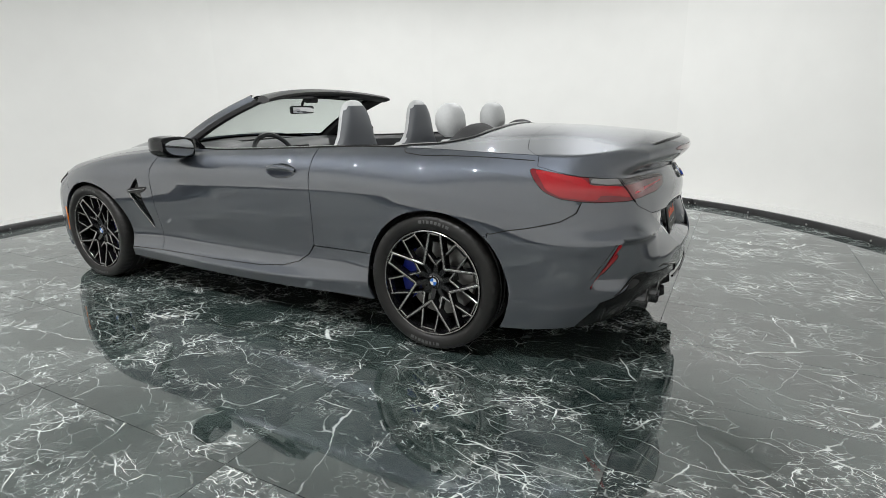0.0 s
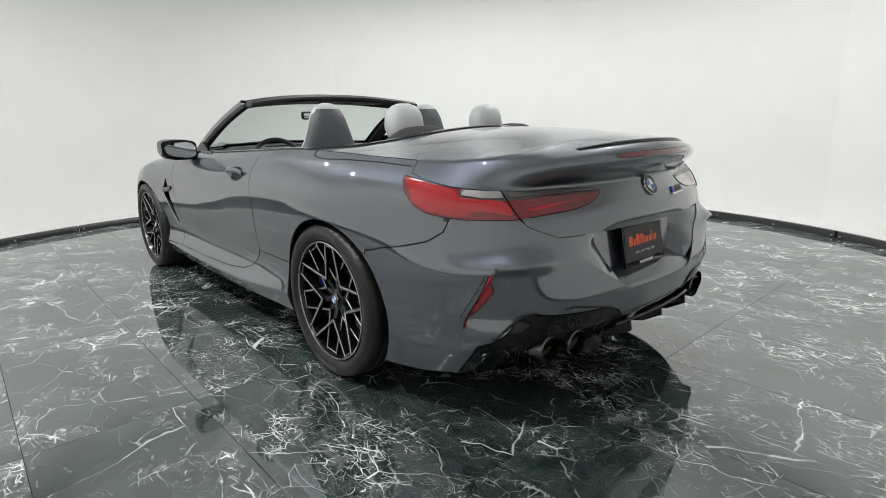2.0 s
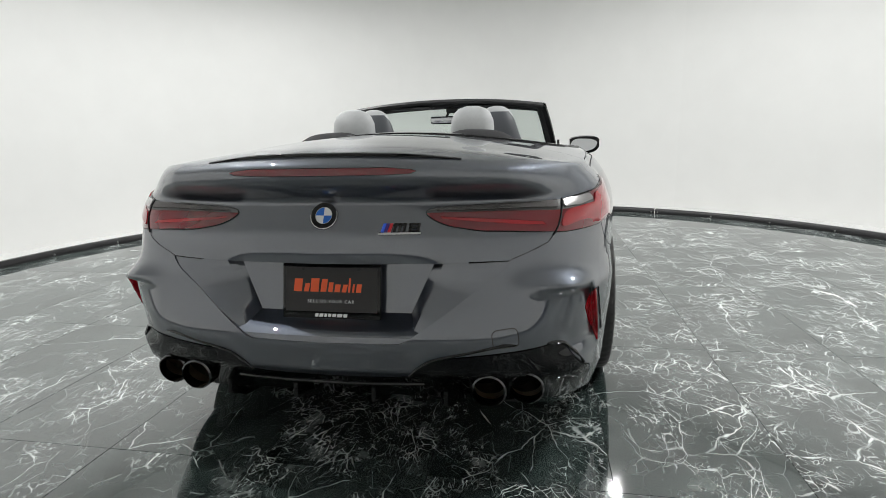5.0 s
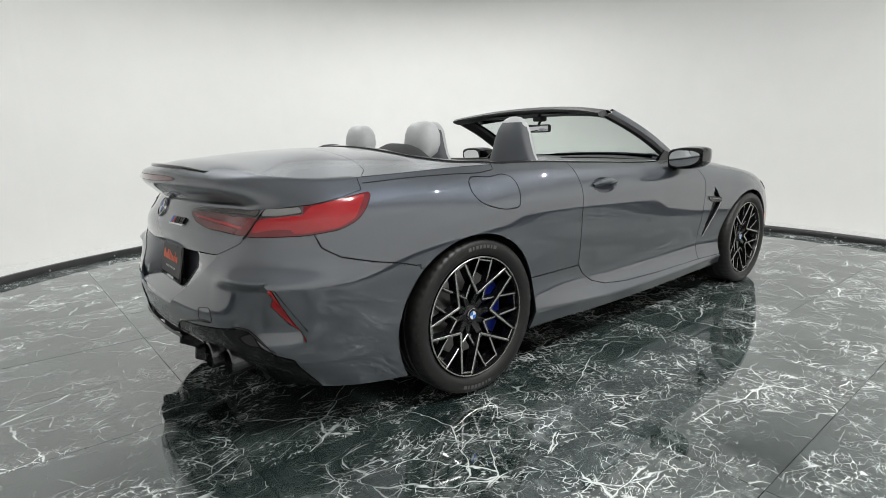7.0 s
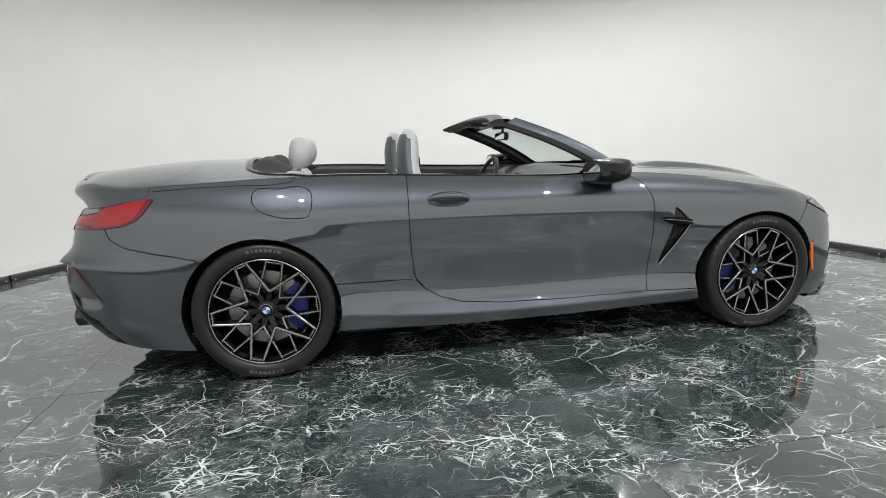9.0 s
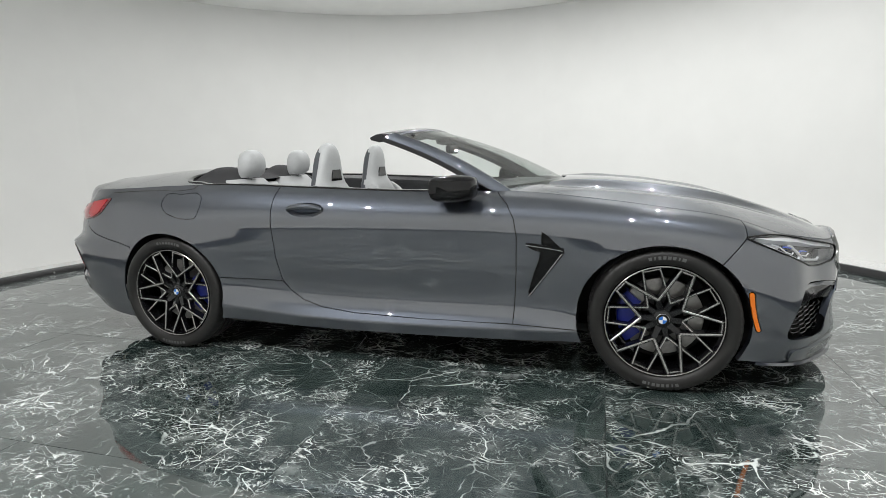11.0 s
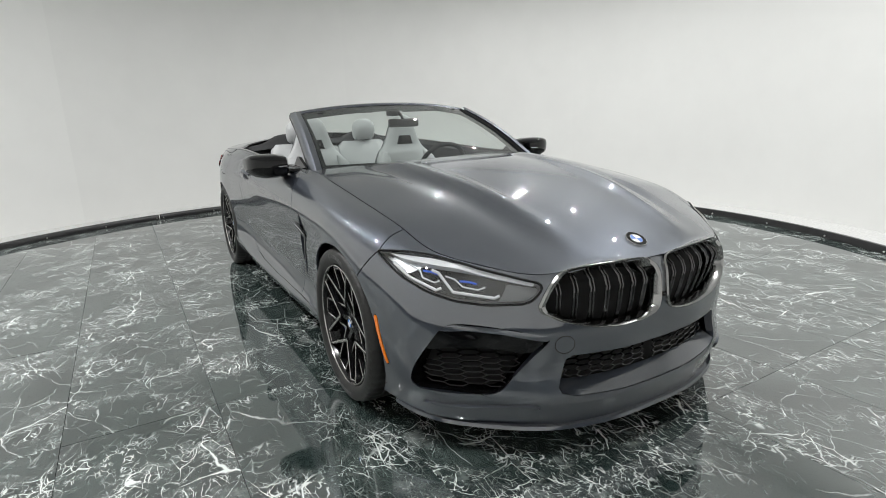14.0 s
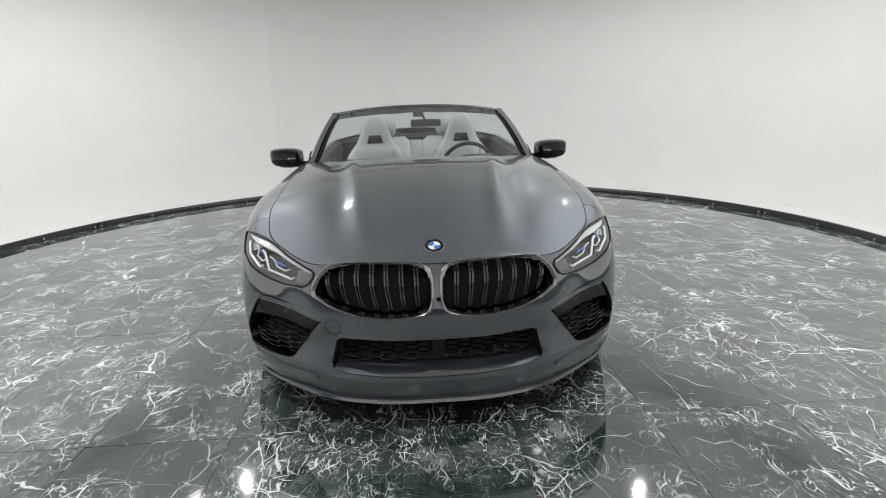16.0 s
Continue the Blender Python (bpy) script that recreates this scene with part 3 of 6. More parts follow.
ARCH_F = ellipse(1.402, 0.345, 0.392, 0.368)
ARCH_R = ellipse(-1.425, 0.345, 0.384, 0.378)
DOOR = [(.56, 1.05), (.60, .955), (.66, .90), (.70, .83), (.715, .74), (.712, .55), (.695, .285), (.2, .282), (-.20, .292), (-.40, .312), (-.52, .348), (-.60, .40), (-.648, .465), (-.668, .60), (-.676, .78), (-.674, .90), (-.665, 1.05)]
SILL = [(1.2, .05), (1.2, .268), (.695, .285), (.2, .282), (-.20, .292), (-.40, .312), (-.52, .348), (-.60, .40), (-.648, .455), (-1.2, .468), (-1.2, .05)]
FUEL = rounded([(-1.425, .944), (-1.30, .955), (-1.185, .957), (-1.163, .945), (-1.158, .85), (-1.172, .822), (-1.21, .815), (-1.34, .832), (-1.405, .862), (-1.432, .905)], 4)
HEAD = bevelled([(1.742, .750), (1.86, .757), (1.98, .746), (2.10, .729), (2.22, .705), (2.33, .684), (2.412, .667), (2.392, .632), (2.352, .600), (2.22, .588), (2.12, .602), (2.02, .636), (1.90, .682), (1.80, .725)], .014)
KIDNEY = bevelled(front([(.512, .578), (.475, .652), (.42, .702), (.36, .712), (.20, .714), (.09, .708), (.032, .690), (.019, .655), (.019, .545), (.038, .510), (.11, .494), (.22, .490), (.33, .502), (.43, .533)]), .016)
LOW_INTAKE = front([(0, .388), (.20, .389), (.40, .397), (.425, .385), (.462, .285), (.455, .262), (.40, .246), (.20, .234), (0, .231)])
LOW_MESH = front([(0, .386), (.20, .387), (.395, .393), (.418, .380), (.442, .315), (.435, .300), (.39, .294), (.20, .288), (0, .286)])
SIDE_INTAKE = bevelled([(2.432, .478), (2.30, .503), (2.12, .522), (2.080, .512), (1.945, .300), (1.955, .276), (2.17, .264), (2.225, .272)], .018)
AMBER_MARK = bevelled([(1.768, .508), (1.792, .508), (1.806, .42), (1.832, .32), (1.812, .316), (1.782, .42)], .006)
VENT = [(.842, .766), (.872, .745), (.925, .695), (.947, .672), (.944, .655), (.87, .555), (.778, .43), (.772, .45), (.80, .55), (.826, .62), (.838, .69)]
TAIL = bevelled([(-1.868, .932), (-1.97, .913), (-2.06, .896), (-2.2, .880), (-2.43, .874), (-2.60, .871), (-2.648, .862), (-2.632, .840), (-2.59, .820), (-2.5, .803), (-2.35, .796), (-2.22, .790), (-2.08, .792), (-1.98, .806), (-1.925, .835), (-1.892, .880)], .012)
TAIL_TOP = [(-2.09, 1.0), (-2.09, .862), (-2.22, .852), (-2.43, .854), (-2.60, .856), (-2.68, .857), (-2.68, 1.0)]
TAIL_BAR = [(-2.29, .812), (-2.30, .822), (-2.43, .831), (-2.56, .841), (-2.605, .846), (-2.60, .839), (-2.5, .827), (-2.40, .818)]
REFLECT = bevelled([(-2.108, .618), (-2.132, .606), (-2.172, .552), (-2.134, .475), (-2.066, .400), (-2.070, .43), (-2.094, .53)], .006)
TRUNK = [(-1.895, 1.2), (-1.90, .940), (-1.98, .917), (-2.06, .900), (-2.2, .884), (-2.225, .85), (-2.262, .79), (-2.29, .765)] + rear([(.585, .738), (.53, .716), (.30, .712), (0, .712), (-.2, .712), (-.2, 1.2)])
DISH = ellipse(-.462, .868, .112, .038, 32)
THIRD = rear([(-.1, .999), (.22, .998), (.300, .992), (.322, .985), (.300, .977), (.22, .975), (-.1, .975)])
DIFFUSER = rear([(.90, .10), (.765, .335), (.735, .36), (.665, .452), (.64, .462), (.335, .435), (.305, .425), (.245, .372), (.2, .366), (-.1, .362), (-.1, .1)])
WELL = rear([(-.1, .714), (.535, .714), (.515, .690), (.245, .495), (.225, .487), (-.1, .484)])
FENDER_LINE = [(1.64, .62), (1.757, .752)]
BUMPER_LINE = [(-1.74, .635), (-1.86, .668), (-1.97, .705), (-2.03, .745), (-2.06, .80)]

side = Skin([[(U_COL[c], GRID[c, r, 2]) for r in range(GRID.shape[1])] for c in range(len(U_COL))], GRID.tolist())
for shape in (ARCH_F, ARCH_R, DOOR, SILL, FUEL, HEAD, KIDNEY, LOW_INTAKE, SIDE_INTAKE, AMBER_MARK, VENT, TAIL, TAIL_TOP, TAIL_BAR, REFLECT, TRUNK, THIRD, DIFFUSER, WELL, DISH):
    side.cut(shape)
side.cut(FENDER_LINE, False)
side.cut(BUMPER_LINE, False)


def ahead_of(line, p):
    """Whether p lies ahead of a line that runs upwards."""
    return p[0] > np.interp(p[1], [q[1] for q in line], [q[0] for q in line])


def side_region(p):
    u, z = p
    if u > 0 and inside(p, ARCH_F) or u < 0 and inside(p, ARCH_R):
        return "hole"
    if u > 1.7:
        for name, shape in (("headlight", HEAD), ("kidney", KIDNEY), ("low_intake", LOW_INTAKE), ("side_intake", SIDE_INTAKE), ("amber", AMBER_MARK)):
            if inside(p, shape):
                return name
    if u < -1.7:
        if inside(p, TAIL):
            if inside(p, TAIL_BAR):
                return "tail_bar"
            if inside(p, TAIL_TOP):
                return "tail_smoke"
            return "tail_trunk" if inside(p, TRUNK) else "tail_outer"
        for name, shape in (("reflector", REFLECT), ("third_light", THIRD), ("trunk", TRUNK), ("diffuser", DIFFUSER), ("plate_well", WELL)):
            if inside(p, shape):
                return name
        line_z = np.interp(-u, [-q[0] for q in BUMPER_LINE], [q[1] for q in BUMPER_LINE])
        if u < -2.3 or z < line_z:
            return "rear_bumper"
        return "quarter"
    if u > 1.55 and (u > 1.757 or ahead_of(FENDER_LINE, p)) and (z < .757 or u > 1.757):
        return "front_bumper"
    if inside(p, FUEL):
        return "fuel_door"
    if inside(p, DISH):
        return "hole"
    if inside(p, DOOR):
        return "door"
    if inside(p, SILL):
        return "sill"
    if inside(p, VENT):
        return "vent"
    return "fender" if u > 0 else "quarter"


def panel(skin, name, region_of, wanted, both=False, thick=0.012, gap=0.0024, proud=0.0, flip=1):
    """A panel of the skin as its own mesh, with a small gap and a folded edge round it. both: joined with its mirror half."""
    bm = bmesh.new()
    made, normal = {}, {}
    for f in skin.bm.faces:
        c = f.calc_center_median()
        if region_of((c.x, c.y)) not in wanted:
            continue
        vs = []
        for v in f.verts:
            if v not in made:
                p, n = skin.place(v.co)
                n *= flip
                made[v] = bm.verts.new(p + n * proud)
                normal[made[v]] = n
            vs.append(made[v])
        try:
            bm.faces.new(vs)
        except ValueError:
            pass
    if both:
        for v in list(normal):
            if abs(v.co.y) < 1e-4:
                v.co.y = 0
                n = normal[v].copy()
                n.y = 0
                normal[v] = n.normalized()
        twin = {}
        for v in list(normal):
            if v.co.y == 0:
                twin[v] = v
            else:
                twin[v] = bm.verts.new((v.co.x, -v.co.y, v.co.z))
                n = normal[v]
                normal[twin[v]] = Vector((n.x, -n.y, n.z))
        for f in bm.faces[:]:
            try:
                bm.faces.new([twin[v] for v in reversed(f.verts)])
            except ValueError:
                pass
    # faces that look inwards are turned
    for f in bm.faces:
        f.normal_update()
        if f.normal.dot(normal[f.verts[0]]) < 0:
            f.normal_flip()
    edge = [e for e in bm.edges if len(e.link_faces) == 1]
    inward = {}
    for e in edge:
        f = e.link_faces[0]
        mid = (e.verts[0].co + e.verts[1].co) / 2
        d = f.calc_center_median() - mid
        t = (e.verts[1].co - e.verts[0].co).normalized()
        d -= t * d.dot(t)
        if d.length > 1e-9:
            d.normalize()
            for v in e.verts:
                inward[v] = inward.get(v, Vector()) + d
    for v, d in inward.items():
        if d.length > 1e-6:
            v.co += d.normalized() * gap
    low = {}
    for v in inward:
        low[v] = bm.verts.new(v.co - normal[v] * thick)
        normal[low[v]] = normal[v]
    folds = []
    for e in edge:
        a, b = e.verts
        f = e.link_faces[0]
        try:
            folds.append(bm.faces.new((b, a, low[a], low[b])))
        except ValueError:
            pass
    for f in folds:
        f.normal_update()
        mid = f.calc_center_median()
        out = -sum((inward[v] for v in f.verts if v in inward), Vector())
        if f.normal.dot(out) < 0:
            f.normal_flip()
    order = list(bm.verts)
    bm.verts.index_update()
    fold_idx = set()
    bm.faces.index_update()
    fold_idx = {f.index for f in folds if f.is_valid}
    me = bpy.data.meshes.new(name)
    custom = []
    for f in bm.faces:
        for v in f.verts:
            custom.append(f.normal.copy() if f.index in fold_idx else normal[v])
    bm.to_mesh(me)
    bm.free()
    me.shade_smooth()
    me.normals_split_custom_set(custom)
    return me


def mirror_mesh(me, name):
    """The right-hand twin of a left-hand mesh."""
    bm = bmesh.new()
    normals = [tuple(c.vector) for c in me.corner_normals]
    polys = [list(p.vertices) for p in me.polygons]
    starts = [p.loop_start for p in me.polygons]
    co = [tuple(v.co) for v in me.vertices]
    out = bpy.data.meshes.new(name)
    out.from_pydata([(x, -y, z) for x, y, z in co], [], [p[::-1] for p in polys])
    custom = []
    for p, s in zip(polys, starts):
        for k in reversed(range(len(p))):
            n = normals[s + k]
            custom.append((n[0], -n[1], n[2]))
    bm.free()
    out.shade_smooth()
    out.normals_split_custom_set(custom)
    for m in me.materials:
        out.materials.append(m)
    return out


def put(name, me, mat, parent, label=""):
    if not me.materials:
        me.materials.append(mat)
    ob = new(name, me)
    ob.parent = parent
    if label:
        ob["label"] = label
    return ob


def pair(name, skin, region_of, wanted, mat, parent, label="", **k):
    """The same panel on both sides; returns left and right."""
    me = panel(skin, name, region_of, wanted, **k)
    left = put(name, me, mat, parent, label)
    right = put(name, mirror_mesh(me, name), mat, parent, label)
    return left, right


# hood and rear deck, flat as (x, y) from above
hood_rows = [[hood_point(TOP[c], w) for w in np.linspace(0, 1, ACROSS)] for c in HOOD_COLS]
deck_rows = [[deck_point(TOP[c], w) for w in np.linspace(0, 1, ACROSS)] for c in DECK_COLS]
HOOD_FLAT = [[(U_COL[c], w) for w in np.linspace(0, 1, ACROSS)] for c in HOOD_COLS]
DECK_FLAT = [[(U_COL[c], w) for w in np.linspace(0, 1, ACROSS)] for c in DECK_COLS]
hood = Skin(HOOD_FLAT, hood_rows)
deck = Skin(DECK_FLAT, deck_rows)
nr = GRID.shape[1]
for k, c in enumerate(DECK_COLS):
    if U_COL[c] < -1.90:
        n = side.N[c * nr + nr - 1] + deck.N[k * ACROSS]
        side.N[c * nr + nr - 1] = deck.N[k * ACROSS] = n / np.linalg.norm(n)
HOOD_BACK = [(.90, 1.01), (.895, .8), (.868, .55), (.832, .36), (.812, .26), (.806, .19), (.822, .13), (.862, .07), (.93, .02), (.985, -.01)]
hood.cut(HOOD_BACK, False)
CABIN_BACK = [(-1.50, 1.01), (-1.50, .8), (-1.49, .5), (-1.45, .25), (-1.36, .12), (-1.25, .065), (-1.1, .06)]
deck.cut(CABIN_BACK, False)
TRUNK_SEAM = [(-1.76, 1.01), (-1.765, .6), (-1.785, .3), (-1.83, .10), (-1.868, .03), (-1.895, -.01)]
deck.cut(TRUNK_SEAM, False)


def hood_region(p):
    u, w = p
    back = np.interp(w, [q[1] for q in reversed(HOOD_BACK)], [q[0] for q in reversed(HOOD_BACK)])
    return "hood" if u > back else "scuttle" if w < .30 else "cowl"


def deck_region(p):
    u, w = p
    if u > np.interp(w, [q[1] for q in reversed(CABIN_BACK)], [q[0] for q in reversed(CABIN_BACK)]):
        return "hole"
    seam = np.interp(w, [q[1] for q in reversed(TRUNK_SEAM)], [q[0] for q in reversed(TRUNK_SEAM)])
    return "lid" if u < seam else "tonneau"


hood_ob = put("hood", panel(hood, "hood", hood_region, {"hood"}, both=True, gap=0.0016), PAINT, car, "grey metallic hood with two raised ridges")
pair("scuttle", hood, hood_region, {"scuttle"}, PAINT, car, "grey metallic corner between hood and windscreen", gap=0.0008)
put("cowl", panel(hood, "cowl", hood_region, {"cowl"}, both=True, proud=-0.022), BLACK_MATT, car, "black plastic cowl under the windscreen")
trunk_top = put("trunk_lid", panel(deck, "trunk_lid", deck_region, {"lid"}, both=True, gap=0.0), PAINT, car, "grey metallic trunk lid top")
put("top_cover", panel(deck, "top_cover", deck_region, {"tonneau"}, both=True), PAINT, car, "grey metallic cover over the folded top")

# shut line of the top cover, just under the shoulder
cover_line = [side.place(p) for p in smooth_curve([(-1.225, 1.012), (-1.240, .990), (-1.29, .980), (-1.5, .976), (-1.7, .972), (-1.885, .962)], 6)]
for s in (1, -1):
    bm = tube([Vector((p.x, p.y * s, p.z)) for p, n in cover_line], .0024, 6)
    part("cover_seam", bm, UNDER, car, "dark shut line of the top cover")

doors = pair("door", side, side_region, {"door"}, PAINT, car, "grey metallic door skin")
pair("front_fender", side, side_region, {"fender"}, PAINT, car)
quarters = (put("rear_quarter", panel(side, "rear_quarter", side_region, {"quarter", "fuel_door"}), PAINT, car),
            put("rear_quarter", mirror_mesh(panel(side, "rear_quarter", side_region, {"quarter"}), "rear_quarter"), PAINT, car))
pair("side_sill", side, side_region, {"sill"}, PAINT, car)
front_bumper = put("front_bumper", panel(side, "front_bumper", side_region, {"front_bumper"}, both=True, thick=0.03), PAINT, car, "grey metallic front bumper with large intakes")
rear_bumper = put("rear_bumper", panel(side, "rear_bumper", side_region, {"rear_bumper"}, both=True, thick=0.008), PAINT, car, "grey metallic rear bumper with sculpted corners")
trunk_face = put("trunk_face", panel(side, "trunk_face", side_region, {"trunk"}, both=True, gap=0.0), PAINT, car, "grey metallic rear face of the trunk lid")
put("diffuser", panel(side, "diffuser", side_region, {"diffuser"}, both=True, thick=0.03), BLACK_GLOSS, rear_bumper, "gloss black rear diffuser")
put("third_brake_light", panel(side, "third_brake_light", side_region, {"third_light"}, both=True, thick=0.004, proud=0.002), RED_DARK, trunk_face, "slim dark red high brake light")
me = panel(side, "fuel_door", side_region, {"fuel_door"})
put("fuel_door", mirror_mesh(me, "fuel_door"), PAINT, quarters[1], "grey metallic fuel door")
for wanted, name, mat, label in (("tail_outer", "outer_lens", RED_DARK, "glossy red outer tail light lens"), ("tail_trunk", "inner_lens", RED_DARK, "dark red inner tail light lens"),
                                 ("tail_smoke", "smoked_strip", SMOKE_LENS, "smoked grey upper strip"), ("tail_bar", "light_bar", RED_LENS, "bright red light bar")):
    if wanted == "tail_outer":
        tails = pair("tail_light", side, side_region, {wanted}, mat, car, "red wrap-around tail light", proud=0.003, gap=0.0004)
    else:
        me = panel(side, name, side_region, {wanted}, proud=0.003, gap=0.0004)
        me.materials.append(mat)
        put(name, me, mat, tails[0], label)
        put(name, mirror_mesh(me, name), mat, tails[1], label)
pair("rear_reflector", side, side_region, {"reflector"}, RED_LENS, rear_bumper, "narrow red reflector", proud=0.001, gap=0.0008)
pair("side_marker", side, side_region, {"amber"}, AMBER, front_bumper, "amber side marker", proud=0.002)
headlights = pair("headlight", side, side_region, {"headlight"}, LAMP_GLASS, car, "clear swept-back headlight", thick=0.004)
for h in headlights:
    h.visible_shadow = False

# sheet added behind the panels, shade-coloured so that gaps and openings read black
bm = bmesh.new()
rows = [[side.P[c * GRID.shape[1] + r] - side.N[c * GRID.shape[1] + r] * 0.022 for r in range(GRID.shape[1])] for c in range(len(U_COL))]
vs = [[bm.verts.new(p) for p in r] for r in rows]
for c in range(len(U_COL) - 1):
    for r in range(GRID.shape[1] - 1):
        mid = ((U_COL[c] + U_COL[c + 1]) / 2, (GRID[c, r, 2] + GRID[c + 1, r + 1, 2]) / 2)
        if any(((mid[0] - cx) / rx) ** 2 + ((mid[1] - 0.345) / rz) ** 2 < 1 for cx, rx, rz in ((1.402, 0.425, 0.40), (-1.425, 0.417, 0.41))):
            continue
        if any(side_region((mid[0] + a, mid[1] + b)) in ("headlight", "kidney", "low_intake", "side_intake", "plate_well") for a in (-.04, 0, .04) for b in (-.02, 0, .02)):
            continue
        bm.faces.new((vs[c][r], vs[c][r + 1], vs[c + 1][r + 1], vs[c + 1][r]))
for v in [v for v in bm.verts if not v.link_faces]:
    bm.verts.remove(v)
part("gap_shade_sheet", mirrored(bm), UNDER, car, "added dark sheet behind the body panels, shades the gaps")

# ---------------------------------------------------------------- wheels
def spoke_bar(bm_black, bm_face, a, b, w0, w1, ya, yb, depth=0.034):
    """One spoke arm from a to b in the wheel's plane (x, z), with a machined face strip on it."""
    a, b = Vector((a[0], 0, a[1])), Vector((b[0], 0, b[1]))
    t = (b - a).normalized()
    s = Vector((-t.z, 0, t.x))
    out = Vector((0, 1, 0))
    pa, pb = a + out * ya, b + out * yb
    for bm, wa, wb, lift, deep in ((bm_black, w0, w1, 0.0, depth), (bm_face, w0 * 0.44, w1 * 0.44, 0.0012, 0.002)):
        q = []
        for p, w in ((pa, wa), (pb, wb)):
            for k, d in ((-0.5, lift), (0.5, lift), (0.8, lift - deep), (-0.8, lift - deep)):
                q.append(bm.verts.new(p + s * w * k + out * d))
        for f in ((0, 1, 5, 4), (1, 2, 6, 5), (2, 3, 7, 6), (3, 0, 4, 7), (0, 3, 2, 1), (4, 5, 6, 7)):
            bm.faces.new([q[i] for i in f])


def polar(r, a):
    return (r * math.cos(radians(a)), r * math.sin(radians(a)))


def roundel(parent, r, m):
    """The round emblem as plain shapes: black ring, bright edge, blue and white quarters."""
    bm = lathe([(0, 0.004), (r * .98, 0.004), (r * 1.02, 0.002), (r * 1.02, -0.004), (0, -0.004)], 32, "z")
    bmesh.ops.transform(bm, matrix=m, verts=bm.verts)
    ring = part("emblem", bm, BLACK_GLOSS, parent, "round emblem with blue and white quarters")
    bm = lathe([(r * .97, 0.003), (r * .985, 0.006), (r * 1.03, 0.005), (r * 1.05, -0.002), (r * .97, -0.002)], 32, "z", closed=True)
    bmesh.ops.transform(bm, matrix=m, verts=bm.verts)
    part("bright_edge", bm, CHROME, ring)
    bm = lathe([(r * .60, 0.003), (r * .61, 0.006), (r * .65, 0.006), (r * .66, 0.003)], 32, "z", closed=True)
    bmesh.ops.transform(bm, matrix=m, verts=bm.verts)
    part("bright_edge", bm, CHROME, ring)
    for k in range(4):
        bm = prism([(0, 0)] + [polar(r * .61, 90 * k + 90 * i / 8) for i in range(9)], 0.004, 0.0055, lambda a, b, d: (a, b, d))
        bmesh.ops.transform(bm, matrix=m, verts=bm.verts)
        part("quarter_field", bm, ROUNDEL_BLUE if k % 2 else ROUNDEL_WHITE, ring, smooth=False)
    return ring


